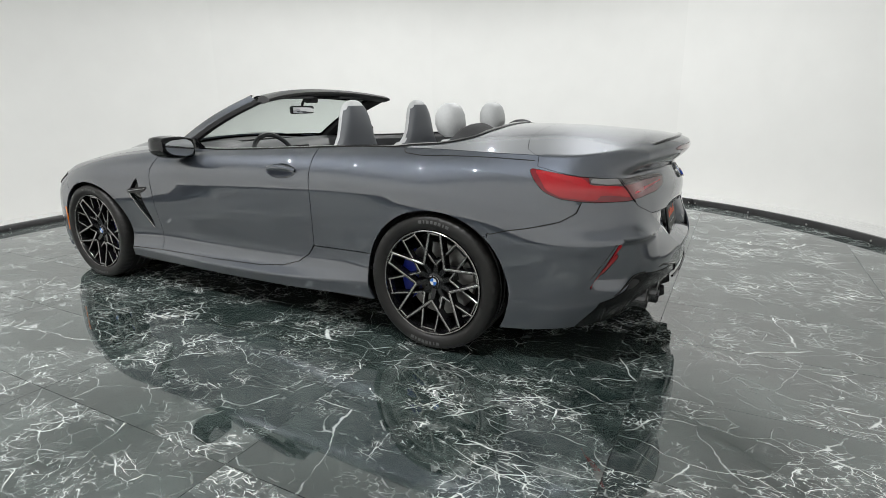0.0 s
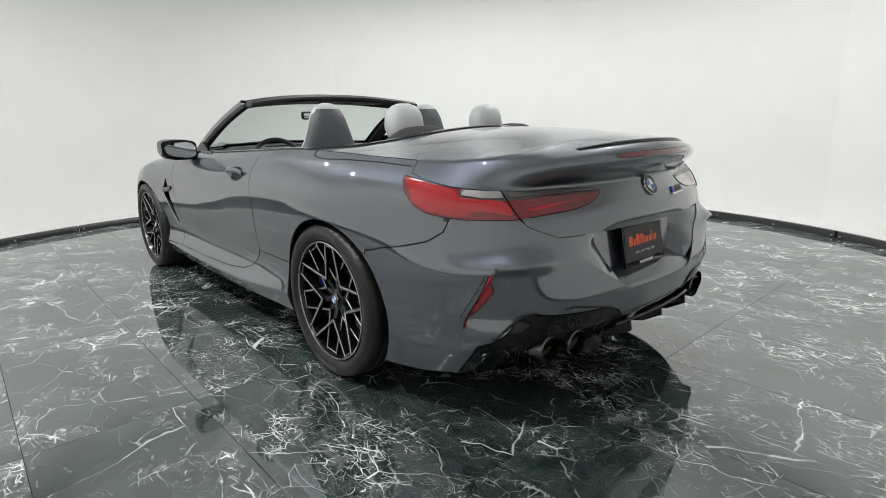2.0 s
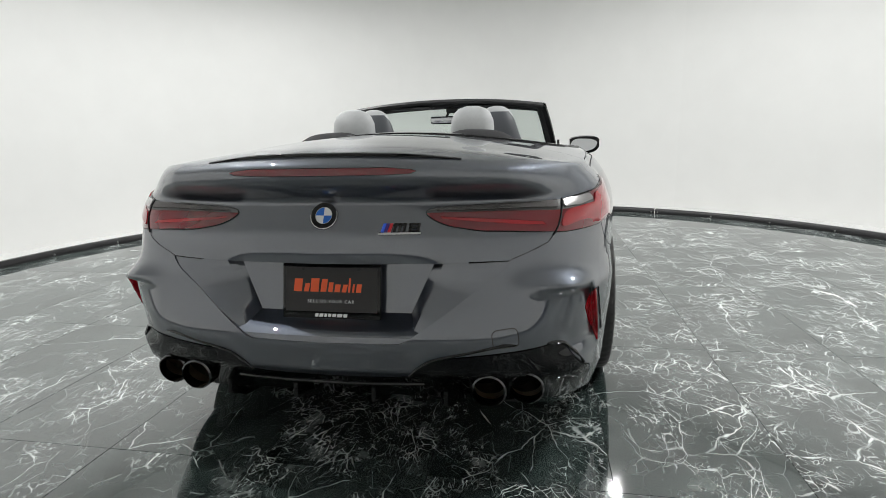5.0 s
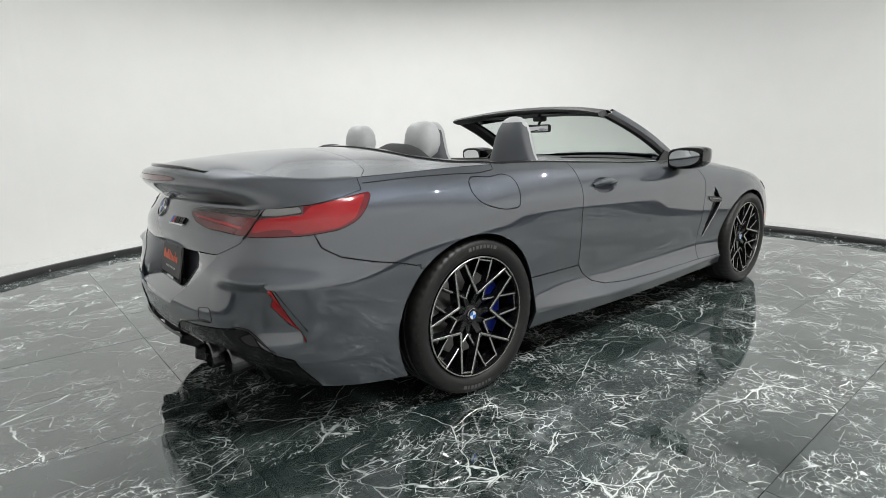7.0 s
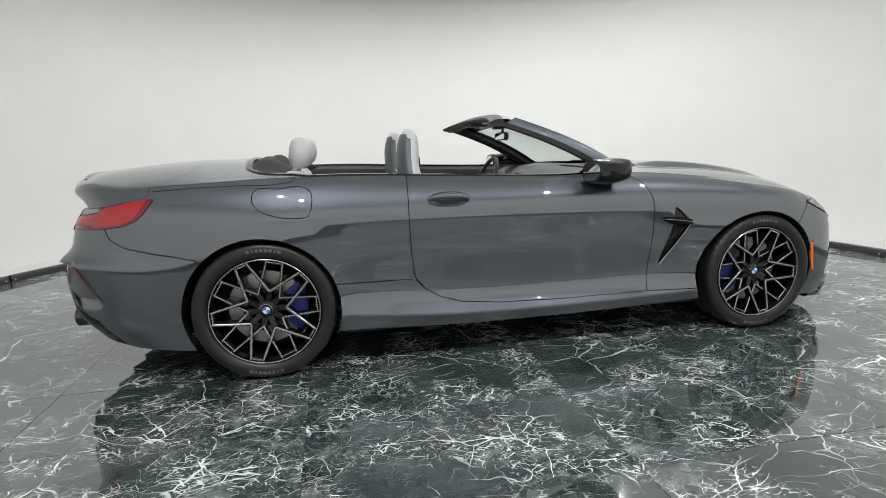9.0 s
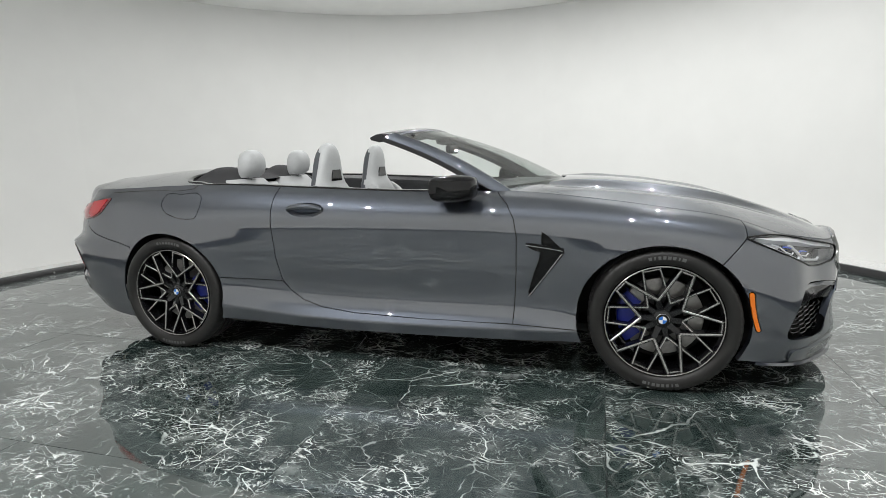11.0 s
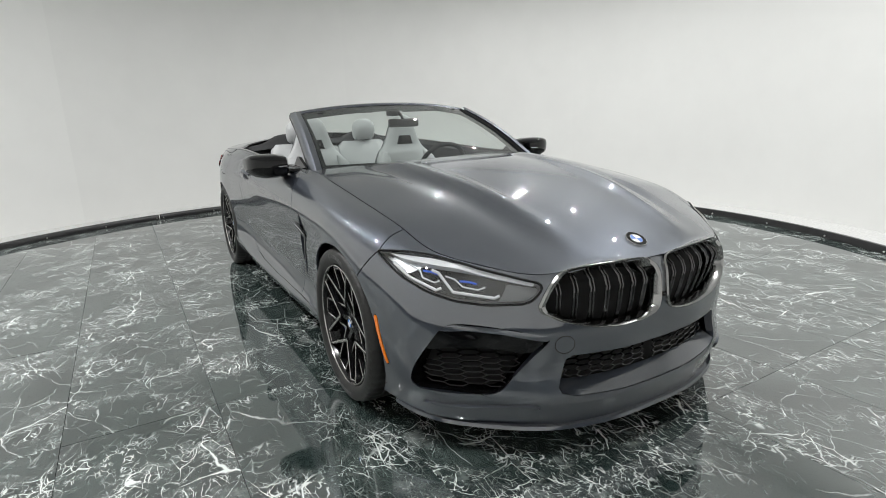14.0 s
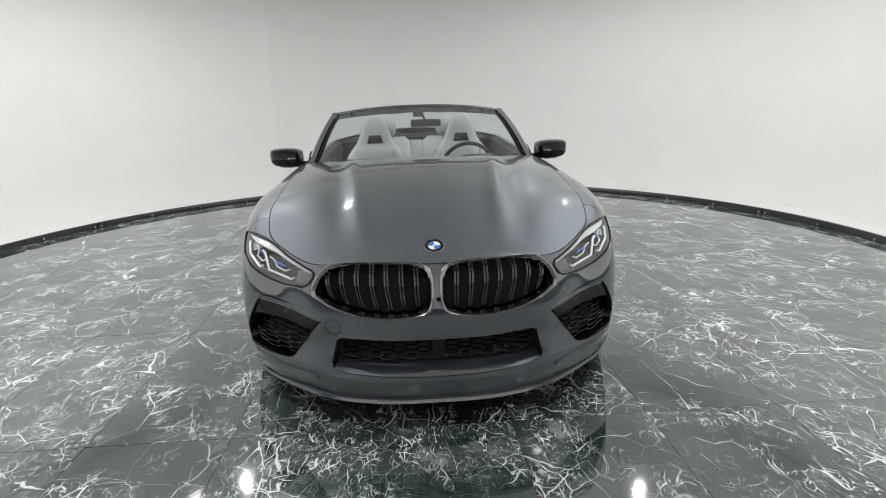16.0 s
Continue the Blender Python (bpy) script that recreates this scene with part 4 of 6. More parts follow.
def wheel(x, left, radius, turn, caliper_side):
    grow = radius / 0.349
    # tyre, with grooves round it and cuts across its shoulders
    prof = [(.2715, .110), (.283, .126), (.302, .1335), (.322, .1335), (.337, .126), (.3455, .108), (.3485, .085), (.349, .062), (.342, .060), (.342, .052), (.349, .050), (.349, .018), (.342, .016),
            (.342, .006), (.349, .004), (.349, -.030), (.342, -.032), (.342, -.042), (.349, -.044), (.3485, -.085), (.3455, -.108), (.33, -.128), (.30, -.133), (.2715, -.108)]
    prof = [(r if r < .275 else .2715 + (r - .2715) * (radius - .2715) / (.349 - .2715), y) for r, y in prof]
    bm = lathe(prof, 216, "y")
    bm.verts.ensure_lookup_table()
    for i in range(216):
        if i % 4 == 0:
            for j in (5, 6, 7, 18, 19):
                v = bm.verts[i * len(prof) + j]
                v.co.x *= 0.993
                v.co.z *= 0.993
    barrel = lathe([(.2715, .112), (.275, .116), (.2715, .121), (.264, .119), (.260, .108), (.250, .06), (.240, .0), (.244, -.09), (.262, -.108), (.2715, -.108)], 96, "y")
    w = new("wheel", finish(barrel, "wheel", WHEEL_BLACK, True, 40))
    w.parent = car
    w["label"] = "black and machined alloy wheel with a low-profile tyre"
    w.matrix_local = Matrix.Translation((x, 0.812 if left else -0.812, radius - 0.002)) @ (Matrix() if left else Matrix.Rotation(math.pi, 4, "Z"))
    part("tyre", bm, RUBBER, w, "worn black low-profile tyre")
    part("lip_ring", lathe([(.2635, .1185), (.2645, .1225), (.268, .1232), (.2700, .1215), (.2700, .118)], 96, "y", closed=True), ALLOY, w, "machined outer lip")
    RIM = 0.2605
    for layer in (1, 0):
        for k in range(5):
            mid = turn + 72 * k + (36 if layer == 0 else 0)
            black, face = bmesh.new(), bmesh.new()
            if layer:
                root, half, y0, y1, wid = polar(.100, mid), 29.5, .094, .114, .0165
            else:
                root, half, y0, y1, wid = polar(.088, mid), 27.5, .078, .106, .0130
            ends = [polar(RIM, mid + s * half) for s in (-1, 1)]
            for e in ends:
                spoke_bar(black, face, root, e, wid, wid * .92, y0, y1, 0.040 if layer else 0.03)
            spoke_bar(black, bmesh.new(), polar(.03, mid), polar(.112, mid), .030, .020, .070, y0 - .004, 0.05)
            if layer == 0:
                spoke_bar(black, face, polar(RIM - .006, mid + half - 1), polar(RIM - .006, mid + 72 - half + 1), .010, .010, .104, .104, 0.02)
            else:
                spoke_bar(black, face, polar(RIM - .004, mid + half - 1), polar(RIM - .004, mid + 72 - half + 1), .012, .012, .112, .112, 0.02)
            part("spoke", black, WHEEL_BLACK, w, "gloss black forked spoke", smooth=False)
            part("machined_face", face, ALLOY, w, smooth=False)
    part("hub", lathe([(0, .078), (.032, .078), (.045, .07), (.062, .05), (.075, .02), (.07, -.03), (0, -.03)], 40, "y"), WHEEL_BLACK, w)
    for k in range(5):
        bx, bz = polar(.052, turn + 72 * k + 36)
        bm = lathe([(0, .070), (.007, .070), (.009, .066), (.009, .045)], 8, "y")
        bmesh.ops.translate(bm, vec=(bx, 0, bz), verts=bm.verts)
        part("wheel_bolt", bm, BLACK_GLOSS, w)
    roundel(w, .030, Matrix.Translation((0, .0825, 0)) @ Matrix.Rotation(-math.pi / 2, 4, "X"))
    part("brake_disc", lathe([(.10, .018), (.19, .018), (.192, .014), (.192, -.014), (.10, -.014)], 64, "y", closed=True), DISC_STEEL, w, "drilled steel brake disc")
    part("disc_bell", lathe([(.0, .03), (.085, .03), (.10, .018), (.10, -.01)], 40, "y"), BLACK_MATT, w)
    side_sign = caliper_side if left else -caliper_side
    bm = lathe([(.125, .052), (.185, .056), (.208, .045), (.212, -.03), (.125, -.03)], 14, "y", closed=True, a0=-38, a1=38)
    bmesh.ops.holes_fill(bm, edges=bm.edges)
    if side_sign < 0:
        bmesh.ops.rotate(bm, cent=(0, 0, 0), matrix=Matrix.Rotation(math.pi, 3, "Y"), verts=bm.verts)
    part("brake_caliper", bm, BLUE, w, "blue painted brake caliper")
    part("backing_plate", lathe([(0, -.06), (.235, -.06), (.235, -.07), (0, -.07)], 48, "y"), UNDER, w)
    # raised lettering on the sidewall, as plain bars
    for base in (90, 270):
        for k, wide in enumerate((2.6, 1.1, 2.2, 2.2, 2.0, 1.9, 1.0, 2.2)):
            a = base + (3.5 - k) * 3.9 + turn * .1
            q = [polar(rr * grow, aa) for rr, aa in ((.304, a - wide * .6), (.319, a - wide * .6), (.319, a + wide * .6), (.304, a + wide * .6))]
            bm = prism(q, .1328, .1346, lambda p, r, d: (p, d, r))
            part("sidewall_mark", bm, TYRE_MARK, w, smooth=False)
    return w


wheel(AXLE, True, 0.349, 20, -1)
wheel(-AXLE, True, 0.353, 60, 1)
wheel(AXLE, False, 0.349, 4, -1)
wheel(-AXLE, False, 0.353, 32, 1)

# wheel housings and underside
for x, r in ((1.402, 0.40), (-1.425, 0.405)):
    for s in (1, -1):
        bm = lathe([(r, .87), (r, .52), (.12, .50)], 40, "y", a0=-14, a1=194)
        bmesh.ops.scale(bm, vec=(1, s, 1), verts=bm.verts)
        bmesh.ops.translate(bm, vec=(x, 0, .345), verts=bm.verts)
        part("wheel_housing", bm, UNDER, car, "dark wheel housing")
part("underbody", box(-2.20, 2.06, -.60, .60, .165, .22, .02), UNDER, car, "dark flat underbody")
for x0, x1 in ((-1.02, 1.0), (1.80, 1.94), (-2.08, -1.83)):
    for s in (1, -1):
        part("floor_pan", box(x0, x1, min(.5 * s, .89 * s) if abs(x0) < 1.2 else min(.4 * s, .72 * s), max(.5 * s, .89 * s) if abs(x0) < 1.2 else max(.4 * s, .72 * s), .19, .24), UNDER, car)


# ---------------------------------------------------------------- front lights, grille, intakes
def on_skin(u, z, lift=0.0):
    p, n = side.place((u, z))
    return p + n * lift


def skin_run(points, lift, per=5, closed=True):
    line = smooth_curve(points, per, closed=closed)
    return [on_skin(a, b, lift) for a, b in line]


def mirrored_pair(name, bm, mat, parents, label="", smooth=True):
    """The part on the left and its twin on the right."""
    me = finish(bm, name, mat, smooth, 40)
    put(name, me, mat, parents[0], label)
    put(name, mirror_mesh(me, name), mat, parents[1], label)


def patch(outline, lift, depth, grid=6):
    """A plate with this outline that follows the skin."""
    mid = np.mean(outline, axis=0)
    bm = bmesh.new()
    rings = []
    for k in range(grid + 1):
        t = k / grid
        rings.append([bm.verts.new(on_skin(*(mid + (np.array(p) - mid) * (1 - t)), lift)) for p in outline] if k < grid else None)
    n = len(outline)
    core = bm.verts.new(on_skin(*mid, lift))
    for a, b in zip(rings[:-1], rings[1:-1]):
        for i in range(n):
            bm.faces.new((a[i], a[(i + 1) % n], b[(i + 1) % n], b[i]))
    for i in range(n):
        bm.faces.new((rings[-2][i], rings[-2][(i + 1) % n], core))
    low = [bm.verts.new(on_skin(*p, lift - depth)) for p in outline]
    for i in range(n):
        bm.faces.new((rings[0][(i + 1) % n], rings[0][i], low[i], low[(i + 1) % n]))
    bmesh.ops.recalc_face_normals(bm, faces=bm.faces)
    c = bm.faces[:][-1]
    f = rings[0][0].link_faces[0]
    if f.normal.dot(side.place(mid)[1]) < 0:
        bmesh.ops.reverse_faces(bm, faces=bm.faces)
    return bm


def strip_between(outline_a, outline_b, lift_a, lift_b):
    """A ring-shaped surface between two outlines with as many points."""
    bm = bmesh.new()
    a = [bm.verts.new(on_skin(*p, lift_a)) for p in outline_a]
    b = [bm.verts.new(on_skin(*p, lift_b)) for p in outline_b]
    n = len(a)
    for i in range(n):
        bm.faces.new((a[i], a[(i + 1) % n], b[(i + 1) % n], b[i]))
    return bm


def shrunk(outline, k):
    mid = np.mean(outline, axis=0)
    return [tuple(mid + (np.array(p) - mid) * k) for p in outline]


both_bumper = (front_bumper, front_bumper)
mirrored_pair("lamp_housing", patch(shrunk(HEAD, 1.02), -0.055, 0.0), LAMP_DARK, headlights, "black lamp housing")
mirrored_pair("lamp_wall", strip_between(shrunk(HEAD, 1.0), shrunk(HEAD, .97), -0.004, -0.056), LAMP_GREY, headlights)
mirrored_pair("lamp_seal", tube(skin_run(HEAD, 0.001, 1), 0.0045, 8, True), BLACK_GLOSS, headlights, "black seal round the lamp")
BROW = bevelled([(1.80, .751), (1.98, .742), (2.12, .723), (2.25, .697), (2.385, .671), (2.375, .660), (2.24, .682), (2.12, .708), (1.98, .728), (1.86, .740)], .004)
mirrored_pair("upper_light_blade", patch(BROW, -0.008, 0.03), LAMP_WHITE, headlights, "white upper blade")
CORNER = bevelled([(1.765, .746), (1.86, .742), (1.96, .728), (1.915, .700), (1.85, .708), (1.80, .730)], .006)
mirrored_pair("corner_reflector", patch(CORNER, -0.030, 0.02), LAMP_SILVER, headlights, "silver reflector in the corner")
INNER_END = bevelled([(2.285, .662), (2.395, .652), (2.385, .632), (2.35, .606), (2.255, .598), (2.275, .63)], .006)
mirrored_pair("inner_blade", patch(INNER_END, -0.022, 0.02), LAMP_GREY, headlights, "grey cover at the inner end")
GUIDES = [([(1.835, .724), (1.862, .712), (1.925, .684), (2.045, .642), (2.062, .650)], .0058), ([(2.0, .712), (2.03, .703), (2.105, .634), (2.245, .612), (2.262, .622)], .0058),
          ([(1.90, .730), (1.95, .715), (1.975, .690), (2.03, .672), (2.045, .680)], .0034), ([(2.06, .695), (2.10, .682), (2.135, .653), (2.19, .640), (2.215, .650)], .0034)]
for knots, r in GUIDES:
    mirrored_pair("light_guide", tube(skin_run(knots, -0.018 if r > .005 else -0.030, 1, False), r, 8), LAMP_WHITE, headlights, "white angular light guide")
for du in (0.0, 0.155):
    eye = [(2.0 + du + .036 * math.cos(2 * math.pi * i / 20), .694 - du * .25 + .016 * math.sin(2 * math.pi * i / 20)) for i in range(20)]
    mirrored_pair("projector", patch(eye, -0.034, 0.02), BLACK_GLOSS, headlights, "dark projector lens")
    mirrored_pair("blue_accent", tube(skin_run([(1.965 + du, .712 - du * .25), (2.0 + du, .708 - du * .25), (2.03 + du, .700 - du * .25)], -0.024, 4, False), 0.004, 6), LAMP_BLUE, headlights, "thin blue accent")

# kidney grilles
for s in (1, -1):
    rows = [[on_skin(*p, l) for p in shrunk(KIDNEY, k)] for k, l in ((1.04, -0.006), (1.028, 0.008), (.995, 0.012), (.95, 0.003), (.93, -0.03))]
    bm = sheet(rows, closed=True)
    if s < 0:
        bmesh.ops.scale(bm, vec=(1, -1, 1), verts=bm.verts)
    bmesh.ops.recalc_face_normals(bm, faces=bm.faces)
    frame_ob = part("kidney_grille", bm, GRILLE_FRAME, car, "smoked chrome kidney grille with black slats")
    bm = patch(shrunk(KIDNEY, 1.0), -0.075, 0.0)
    if s < 0:
        bmesh.ops.scale(bm, vec=(1, -1, 1), verts=bm.verts)
    part("grille_back", bm, UNDER, frame_ob, "dark back of the grille")
    us = [p[0] for p in KIDNEY]
    for k in range(7):
        y = 0.080 + k * 0.060
        for dy in (-0.006, 0.006):
            u0 = u_front(y + dy)
            zs = []
            for a, b in zip(KIDNEY, KIDNEY[1:] + KIDNEY[:1]):
                if (a[0] > u0) != (b[0] > u0):
                    zs.append(a[1] + (b[1] - a[1]) * (u0 - a[0]) / (b[0] - a[0]))
            if len(zs) < 2:
                continue
            z0, z1 = min(zs), max(zs)
            path = [on_skin(u0, z0 + (z1 - z0) * t, float(np.interp(t, [0, .2, .72, 1], [-.050, -.034, -.006, -.030]))) for t in np.linspace(0.02, 0.97, 7)]
            bm = tube(path, 0.0048, 8)
            if s < 0:
                bmesh.ops.scale(bm, vec=(1, -1, 1), verts=bm.verts)
                bmesh.ops.reverse_faces(bm, faces=bm.faces)
            part("slat", bm, SLAT, frame_ob)
# small camera between the grilles
bm = lathe([(0, .006), (.006, .006), (.009, .002), (.009, -.01)], 16, "x")
bmesh.ops.translate(bm, vec=on_skin(2.895, .565, 0.0), verts=bm.verts)
part("front_camera", bm, BLACK_GLOSS, front_bumper, "tiny black camera between the grilles")
roundel(hood_ob, 0.041, look(Vector((2.205, 0, HOOD_MID(2.205) + .001)), Vector((2.205, 0, HOOD_MID(2.205))) - Vector((0.45, 0, 0.9))))


def honeycomb(outline, size, lift, thick):
    """A hexagon mesh that fills the outline, as one piece."""
    bm = bmesh.new()
    us, zs = [p[0] for p in outline], [p[1] for p in outline]
    dz = size * 0.5
    seen = set()
    row = 0
    z = min(zs)
    while z < max(zs) + dz:
        u = min(us) - (size * 1.5 if row % 2 else 0)
        while u < max(us) + size:
            pts = [(u + size * 1.0 * math.cos(math.pi / 3 * k), z + size * .30 * math.sin(math.pi / 3 * k)) for k in range(6)]
            for a, b in zip(pts, pts[1:] + pts[:1]):
                key = tuple(sorted(((round(a[0], 3), round(a[1], 3)), (round(b[0], 3), round(b[1], 3)))))
                if key in seen or not inside(a, outline) or not inside(b, outline):
                    continue
                seen.add(key)
                merge(bm, tube([on_skin(*a, lift), on_skin(*b, lift)], thick, 4))
            u += size * 3.0
        z += size * .26
        row += 1
    return bm


# unseen dark box, added to block light showing through the lower intake
part("bumper_light_block", box(1.95, 2.215, -.44, .44, .235, .47, .02), UNDER, car, "added dark box behind the front bumper, blocks light through the intake")
low_half = [(u, z) for u, z in LOW_INTAKE]
for name, outline, parents in (("side", SIDE_INTAKE, both_bumper), ("low", low_half, both_bumper)):
    mirrored_pair("intake_back", patch(shrunk(outline, 1.10), -0.085, 0.0), UNDER, parents, "dark back of the intake")
    if name == "side":
        mirrored_pair("intake_wall", strip_between(outline, shrunk(outline, .96), -0.004, -0.09), BLACK_GLOSS, parents, "gloss black intake surround")
        blade = rounded([(2.405, .470), (2.30, .494), (2.12, .510), (2.06, .498), (2.02, .43), (2.10, .432), (2.25, .428), (2.36, .418)], 3)
        brow = bevelled([(2.43, .478), (2.30, .503), (2.10, .520), (2.062, .506), (2.08, .494), (2.12, .499), (2.30, .483), (2.415, .461)], .006)
        mirrored_pair("intake_brow", patch(brow, -0.004, 0.03), PAINT, parents, "grey metallic brow over the intake")
        mirrored_pair("intake_blade", patch(blade, -0.010, 0.05), BLACK_GLOSS, parents, "gloss black upper blade")
        rim_in = rounded([(2.37, .42), (2.25, .43), (2.10, .434), (2.04, .42), (1.985, .33), (1.975, .292), (2.02, .282), (2.20, .274), (2.26, .282), (2.32, .36)], 3)
        mirrored_pair("intake_mesh", honeycomb(rim_in, .040, -0.035, .0034), BLACK_GLOSS, parents, "black honeycomb mesh", smooth=False)
    else:
        mirrored_pair("intake_mesh", honeycomb(LOW_MESH, .036, -0.045, .0032), BLACK_GLOSS, parents, "black honeycomb mesh", smooth=False)
# sloping shelf between the lower mesh and the lip
shelf_y = np.linspace(0, .455, 19)
shelf_low = [on_skin(u_front(y), float(np.interp(y, [0, .2, .4, .455], [.231, .234, .246, .262])), -.002) for y in shelf_y]
shelf_top = [on_skin(u_front(y), float(np.interp(y, [0, .2, .4, .455], [.284, .286, .293, .302])), -.058) for y in shelf_y]
bm = sheet([shelf_low, shelf_top])
bmesh.ops.recalc_face_normals(bm, faces=bm.faces)
if bm.faces[:][0].normal.z < 0:
    bmesh.ops.reverse_faces(bm, faces=bm.faces)
mirrored_pair("intake_shelf", bm, PAINT, both_bumper, "grey sloping shelf under the mesh")
# tow cover ring on the bumper
tow = [(u_front(.43) + .034 * math.cos(2 * math.pi * i / 24), .446 + .034 * math.sin(2 * math.pi * i / 24)) for i in range(24)]
bm = tube([on_skin(a, b, 0.0) for a, b in tow], 0.0014, 6, True)
bmesh.ops.scale(bm, vec=(1, -1, 1), verts=bm.verts)
part("tow_cover", bm, UNDER, front_bumper, "round tow eye cover")
# lower lip, with a canard at each corner
lip_top = [GRID[c, 0] for c in range(len(U_COL)) if U_COL[c] > 1.80]
n_lip = len(lip_top)
rows = []
for c, p in enumerate(lip_top):
    q0, q1 = Vector(lip_top[max(c - 2, 0)]), Vector(lip_top[min(c + 2, n_lip - 1)])
    t = q1 - q0
    if c < 2:
        t = Vector((0, 1, 0))
    flat = Vector((t.y, -t.x, 0)).normalized()
    p = Vector(p)
    fade = min(1.0, (n_lip - 1 - c) / 6)
    rows.append([p - flat * .03 + Vector((0, 0, .004)), p + flat * (.004 + .012 * fade) + Vector((0, 0, .002)), p + flat * (.006 + .014 * fade) - Vector((0, 0, .012)), p - flat * .012 - Vector((0, 0, .022)), p - flat * .08 - Vector((0, 0, .012))])
bm = sheet(rows)
bmesh.ops.recalc_face_normals(bm, faces=bm.faces)
part("front_lip", mirrored(bm), PAINT, front_bumper, "grey metallic lower lip")

# stepped corner blades under the side intakes
CANARD = bevelled([(1.985, .222), (2.12, .218), (2.335, .222), (2.365, .208), (2.305, .160), (2.10, .150), (1.985, .165)], .008)
mirrored_pair("corner_blade", patch(CANARD, 0.014, 0.03), PAINT, both_bumper, "grey metallic corner blade")

# flat tray that closes the nose from below
bm = sheet([[Vector(p) + Vector((-.012, -.008 if p[1] > .02 else 0, .004)) for p in lip_top], [Vector((1.86, min(p[1], .80), .150)) for p in lip_top]])
part("nose_tray", mirrored(bm), UNDER, front_bumper, "dark tray under the nose")

# fender vents
fenders = [o for o in car.children if o.name.startswith("front_fender")]
mirrored_pair("vent_recess", patch(VENT, -0.018, 0.0), BLACK_GLOSS, fenders, "gloss black fender vent")
BLADE = [(.762, .712), (.80, .710), (.948, .690), (.952, .664), (.93, .660), (.81, .672), (.775, .690)]
mirrored_pair("vent_blade", patch(BLADE, 0.006, 0.02), BLACK_GLOSS, fenders, "black vent blade")
mirrored_pair("vent_trim", tube(skin_run([(.765, .700), (.85, .690), (.945, .676)], 0.009, 5, False), 0.002, 6), CHROME, fenders, "thin chrome line")
mirrored_pair("vent_trim", tube(skin_run([(.948, .672), (.87, .562), (.775, .432)], 0.003, 5, False), 0.003, 6), CHROME, fenders)

# ---------------------------------------------------------------- tail
def plate_matrix(x_top, z_top, x_bot, z_bot):
    """A frame on the tail: right and up in the plate's plane, outwards behind the car."""
    up = Vector((x_top - x_bot, 0, z_top - z_bot)).normalized()
    right = Vector((0, -1, 0))
    out = right.cross(up)
    m = Matrix((right, up, out)).transposed().to_4x4()
    m.translation = Vector(((x_top + x_bot) / 2, 0, (z_top + z_bot) / 2))
    return m


def flat_on(m, outline, d0, d1):
    bm = prism(outline, d0, d1, lambda a, b, d: (a, b, d))
    bmesh.ops.transform(bm, matrix=m, verts=bm.verts)
    return bm


def rect(x0, x1, y0, y1, lean=0.0):
    return [(x0, y0), (x1, y0), (x1 + lean, y1), (x0 + lean, y1)]


# sunken field round the number plate: a shallow facet, a steep wall and a flat back
def well_ring(top_half, low_half, top_z, low_z, depth):
    corners = [(-top_half, top_z), (-low_half, low_z), (low_half, low_z), (top_half, top_z)]
    out = []
    for (ya, za), (yb, zb) in zip(corners, corners[1:] + corners[:1]):
        for t in np.linspace(0, 1, 12, endpoint=False):
            y, z = ya + (yb - ya) * t, za + (zb - za) * t
            p = side.place((u_rear(abs(y)), z))[0]
            x = p.x if depth == 0 else p.x + depth if depth < .03 else -2.358 - (.70 - z) * .19 + .08 * y * y
            out.append((x, math.copysign(p.y, y), z))
    return out


bm = sheet([well_ring(.560, .243, .720, .478, .003), well_ring(.420, .305, .716, .500, .008), well_ring(.345, .262, .715, .516, .028), well_ring(.315, .240, .714, .546, .05)], closed=True)
bm.verts.ensure_lookup_table()
bm.faces.new(bm.verts[-48:])
bmesh.ops.recalc_face_normals(bm, faces=bm.faces)
if bm.faces[:][-1].normal.x > 0:
    bmesh.ops.reverse_faces(bm, faces=bm.faces)
part("plate_well", bm, PAINT, rear_bumper, "grey sunken field round the plate", angle=35)

pm = plate_matrix(-2.384, .690, -2.412, .540)
frame_b = box(-.160, .160, -.086, .086, -.004, .008, .004)
bmesh.ops.transform(frame_b, matrix=pm, verts=frame_b.verts)
plate = part("number_plate", frame_b, BLACK_GLOSS, rear_bumper, "black dealer plate with an orange print in a black frame")
part("plate_face", flat_on(pm, rect(-.149, .149, -.064, .074), .008, .0095), PLATE_BLACK, plate, "matt black plate face", smooth=False)
x = -.122
for wide, tall, lean in ((.034, .040, .004), (.020, .026, .006), (.034, .042, .004), (.024, .040, .006), (.018, .030, .004), (.022, .024, .004), (.018, .024, .006), (.008, .044, .004), (.008, .026, .004), (.020, .026, .004)):
    x1 = x + wide * .78
    part("print_bar", flat_on(pm, rect(x, x1, -.002, -.002 + tall, lean), .0095, .0105), ORANGE, plate, smooth=False)
    x = x1 + .0065
x = -.052
for wide in (.010, .012, .008, .010, .012, .016, .012):
    part("frame_mark", flat_on(pm, rect(x, x + wide, -.080, -.070, .002), .008, .009), PRINT_WHITE, plate, smooth=False)
    x += wide + .004
font = bpy.data.curves.new("slogan", "FONT")
font.body, font.size, font.align_x, font.extrude, font.space_character = "SELL US YOUR CAR", 0.0135, "CENTER", 0.0003, 1.35
tmp = bpy.data.objects.new("slogan", font)
slogan_mesh = bpy.data.meshes.new_from_object(tmp)
bpy.data.objects.remove(tmp)
slogan_mesh.materials.clear()
slogan_mesh.materials.append(PRINT_WHITE)
slogan = new("slogan", slogan_mesh)
slogan.parent, slogan["label"] = plate, "white slogan lettering"
slogan.matrix_local = pm @ Matrix.Translation((0, -.036, .0100))
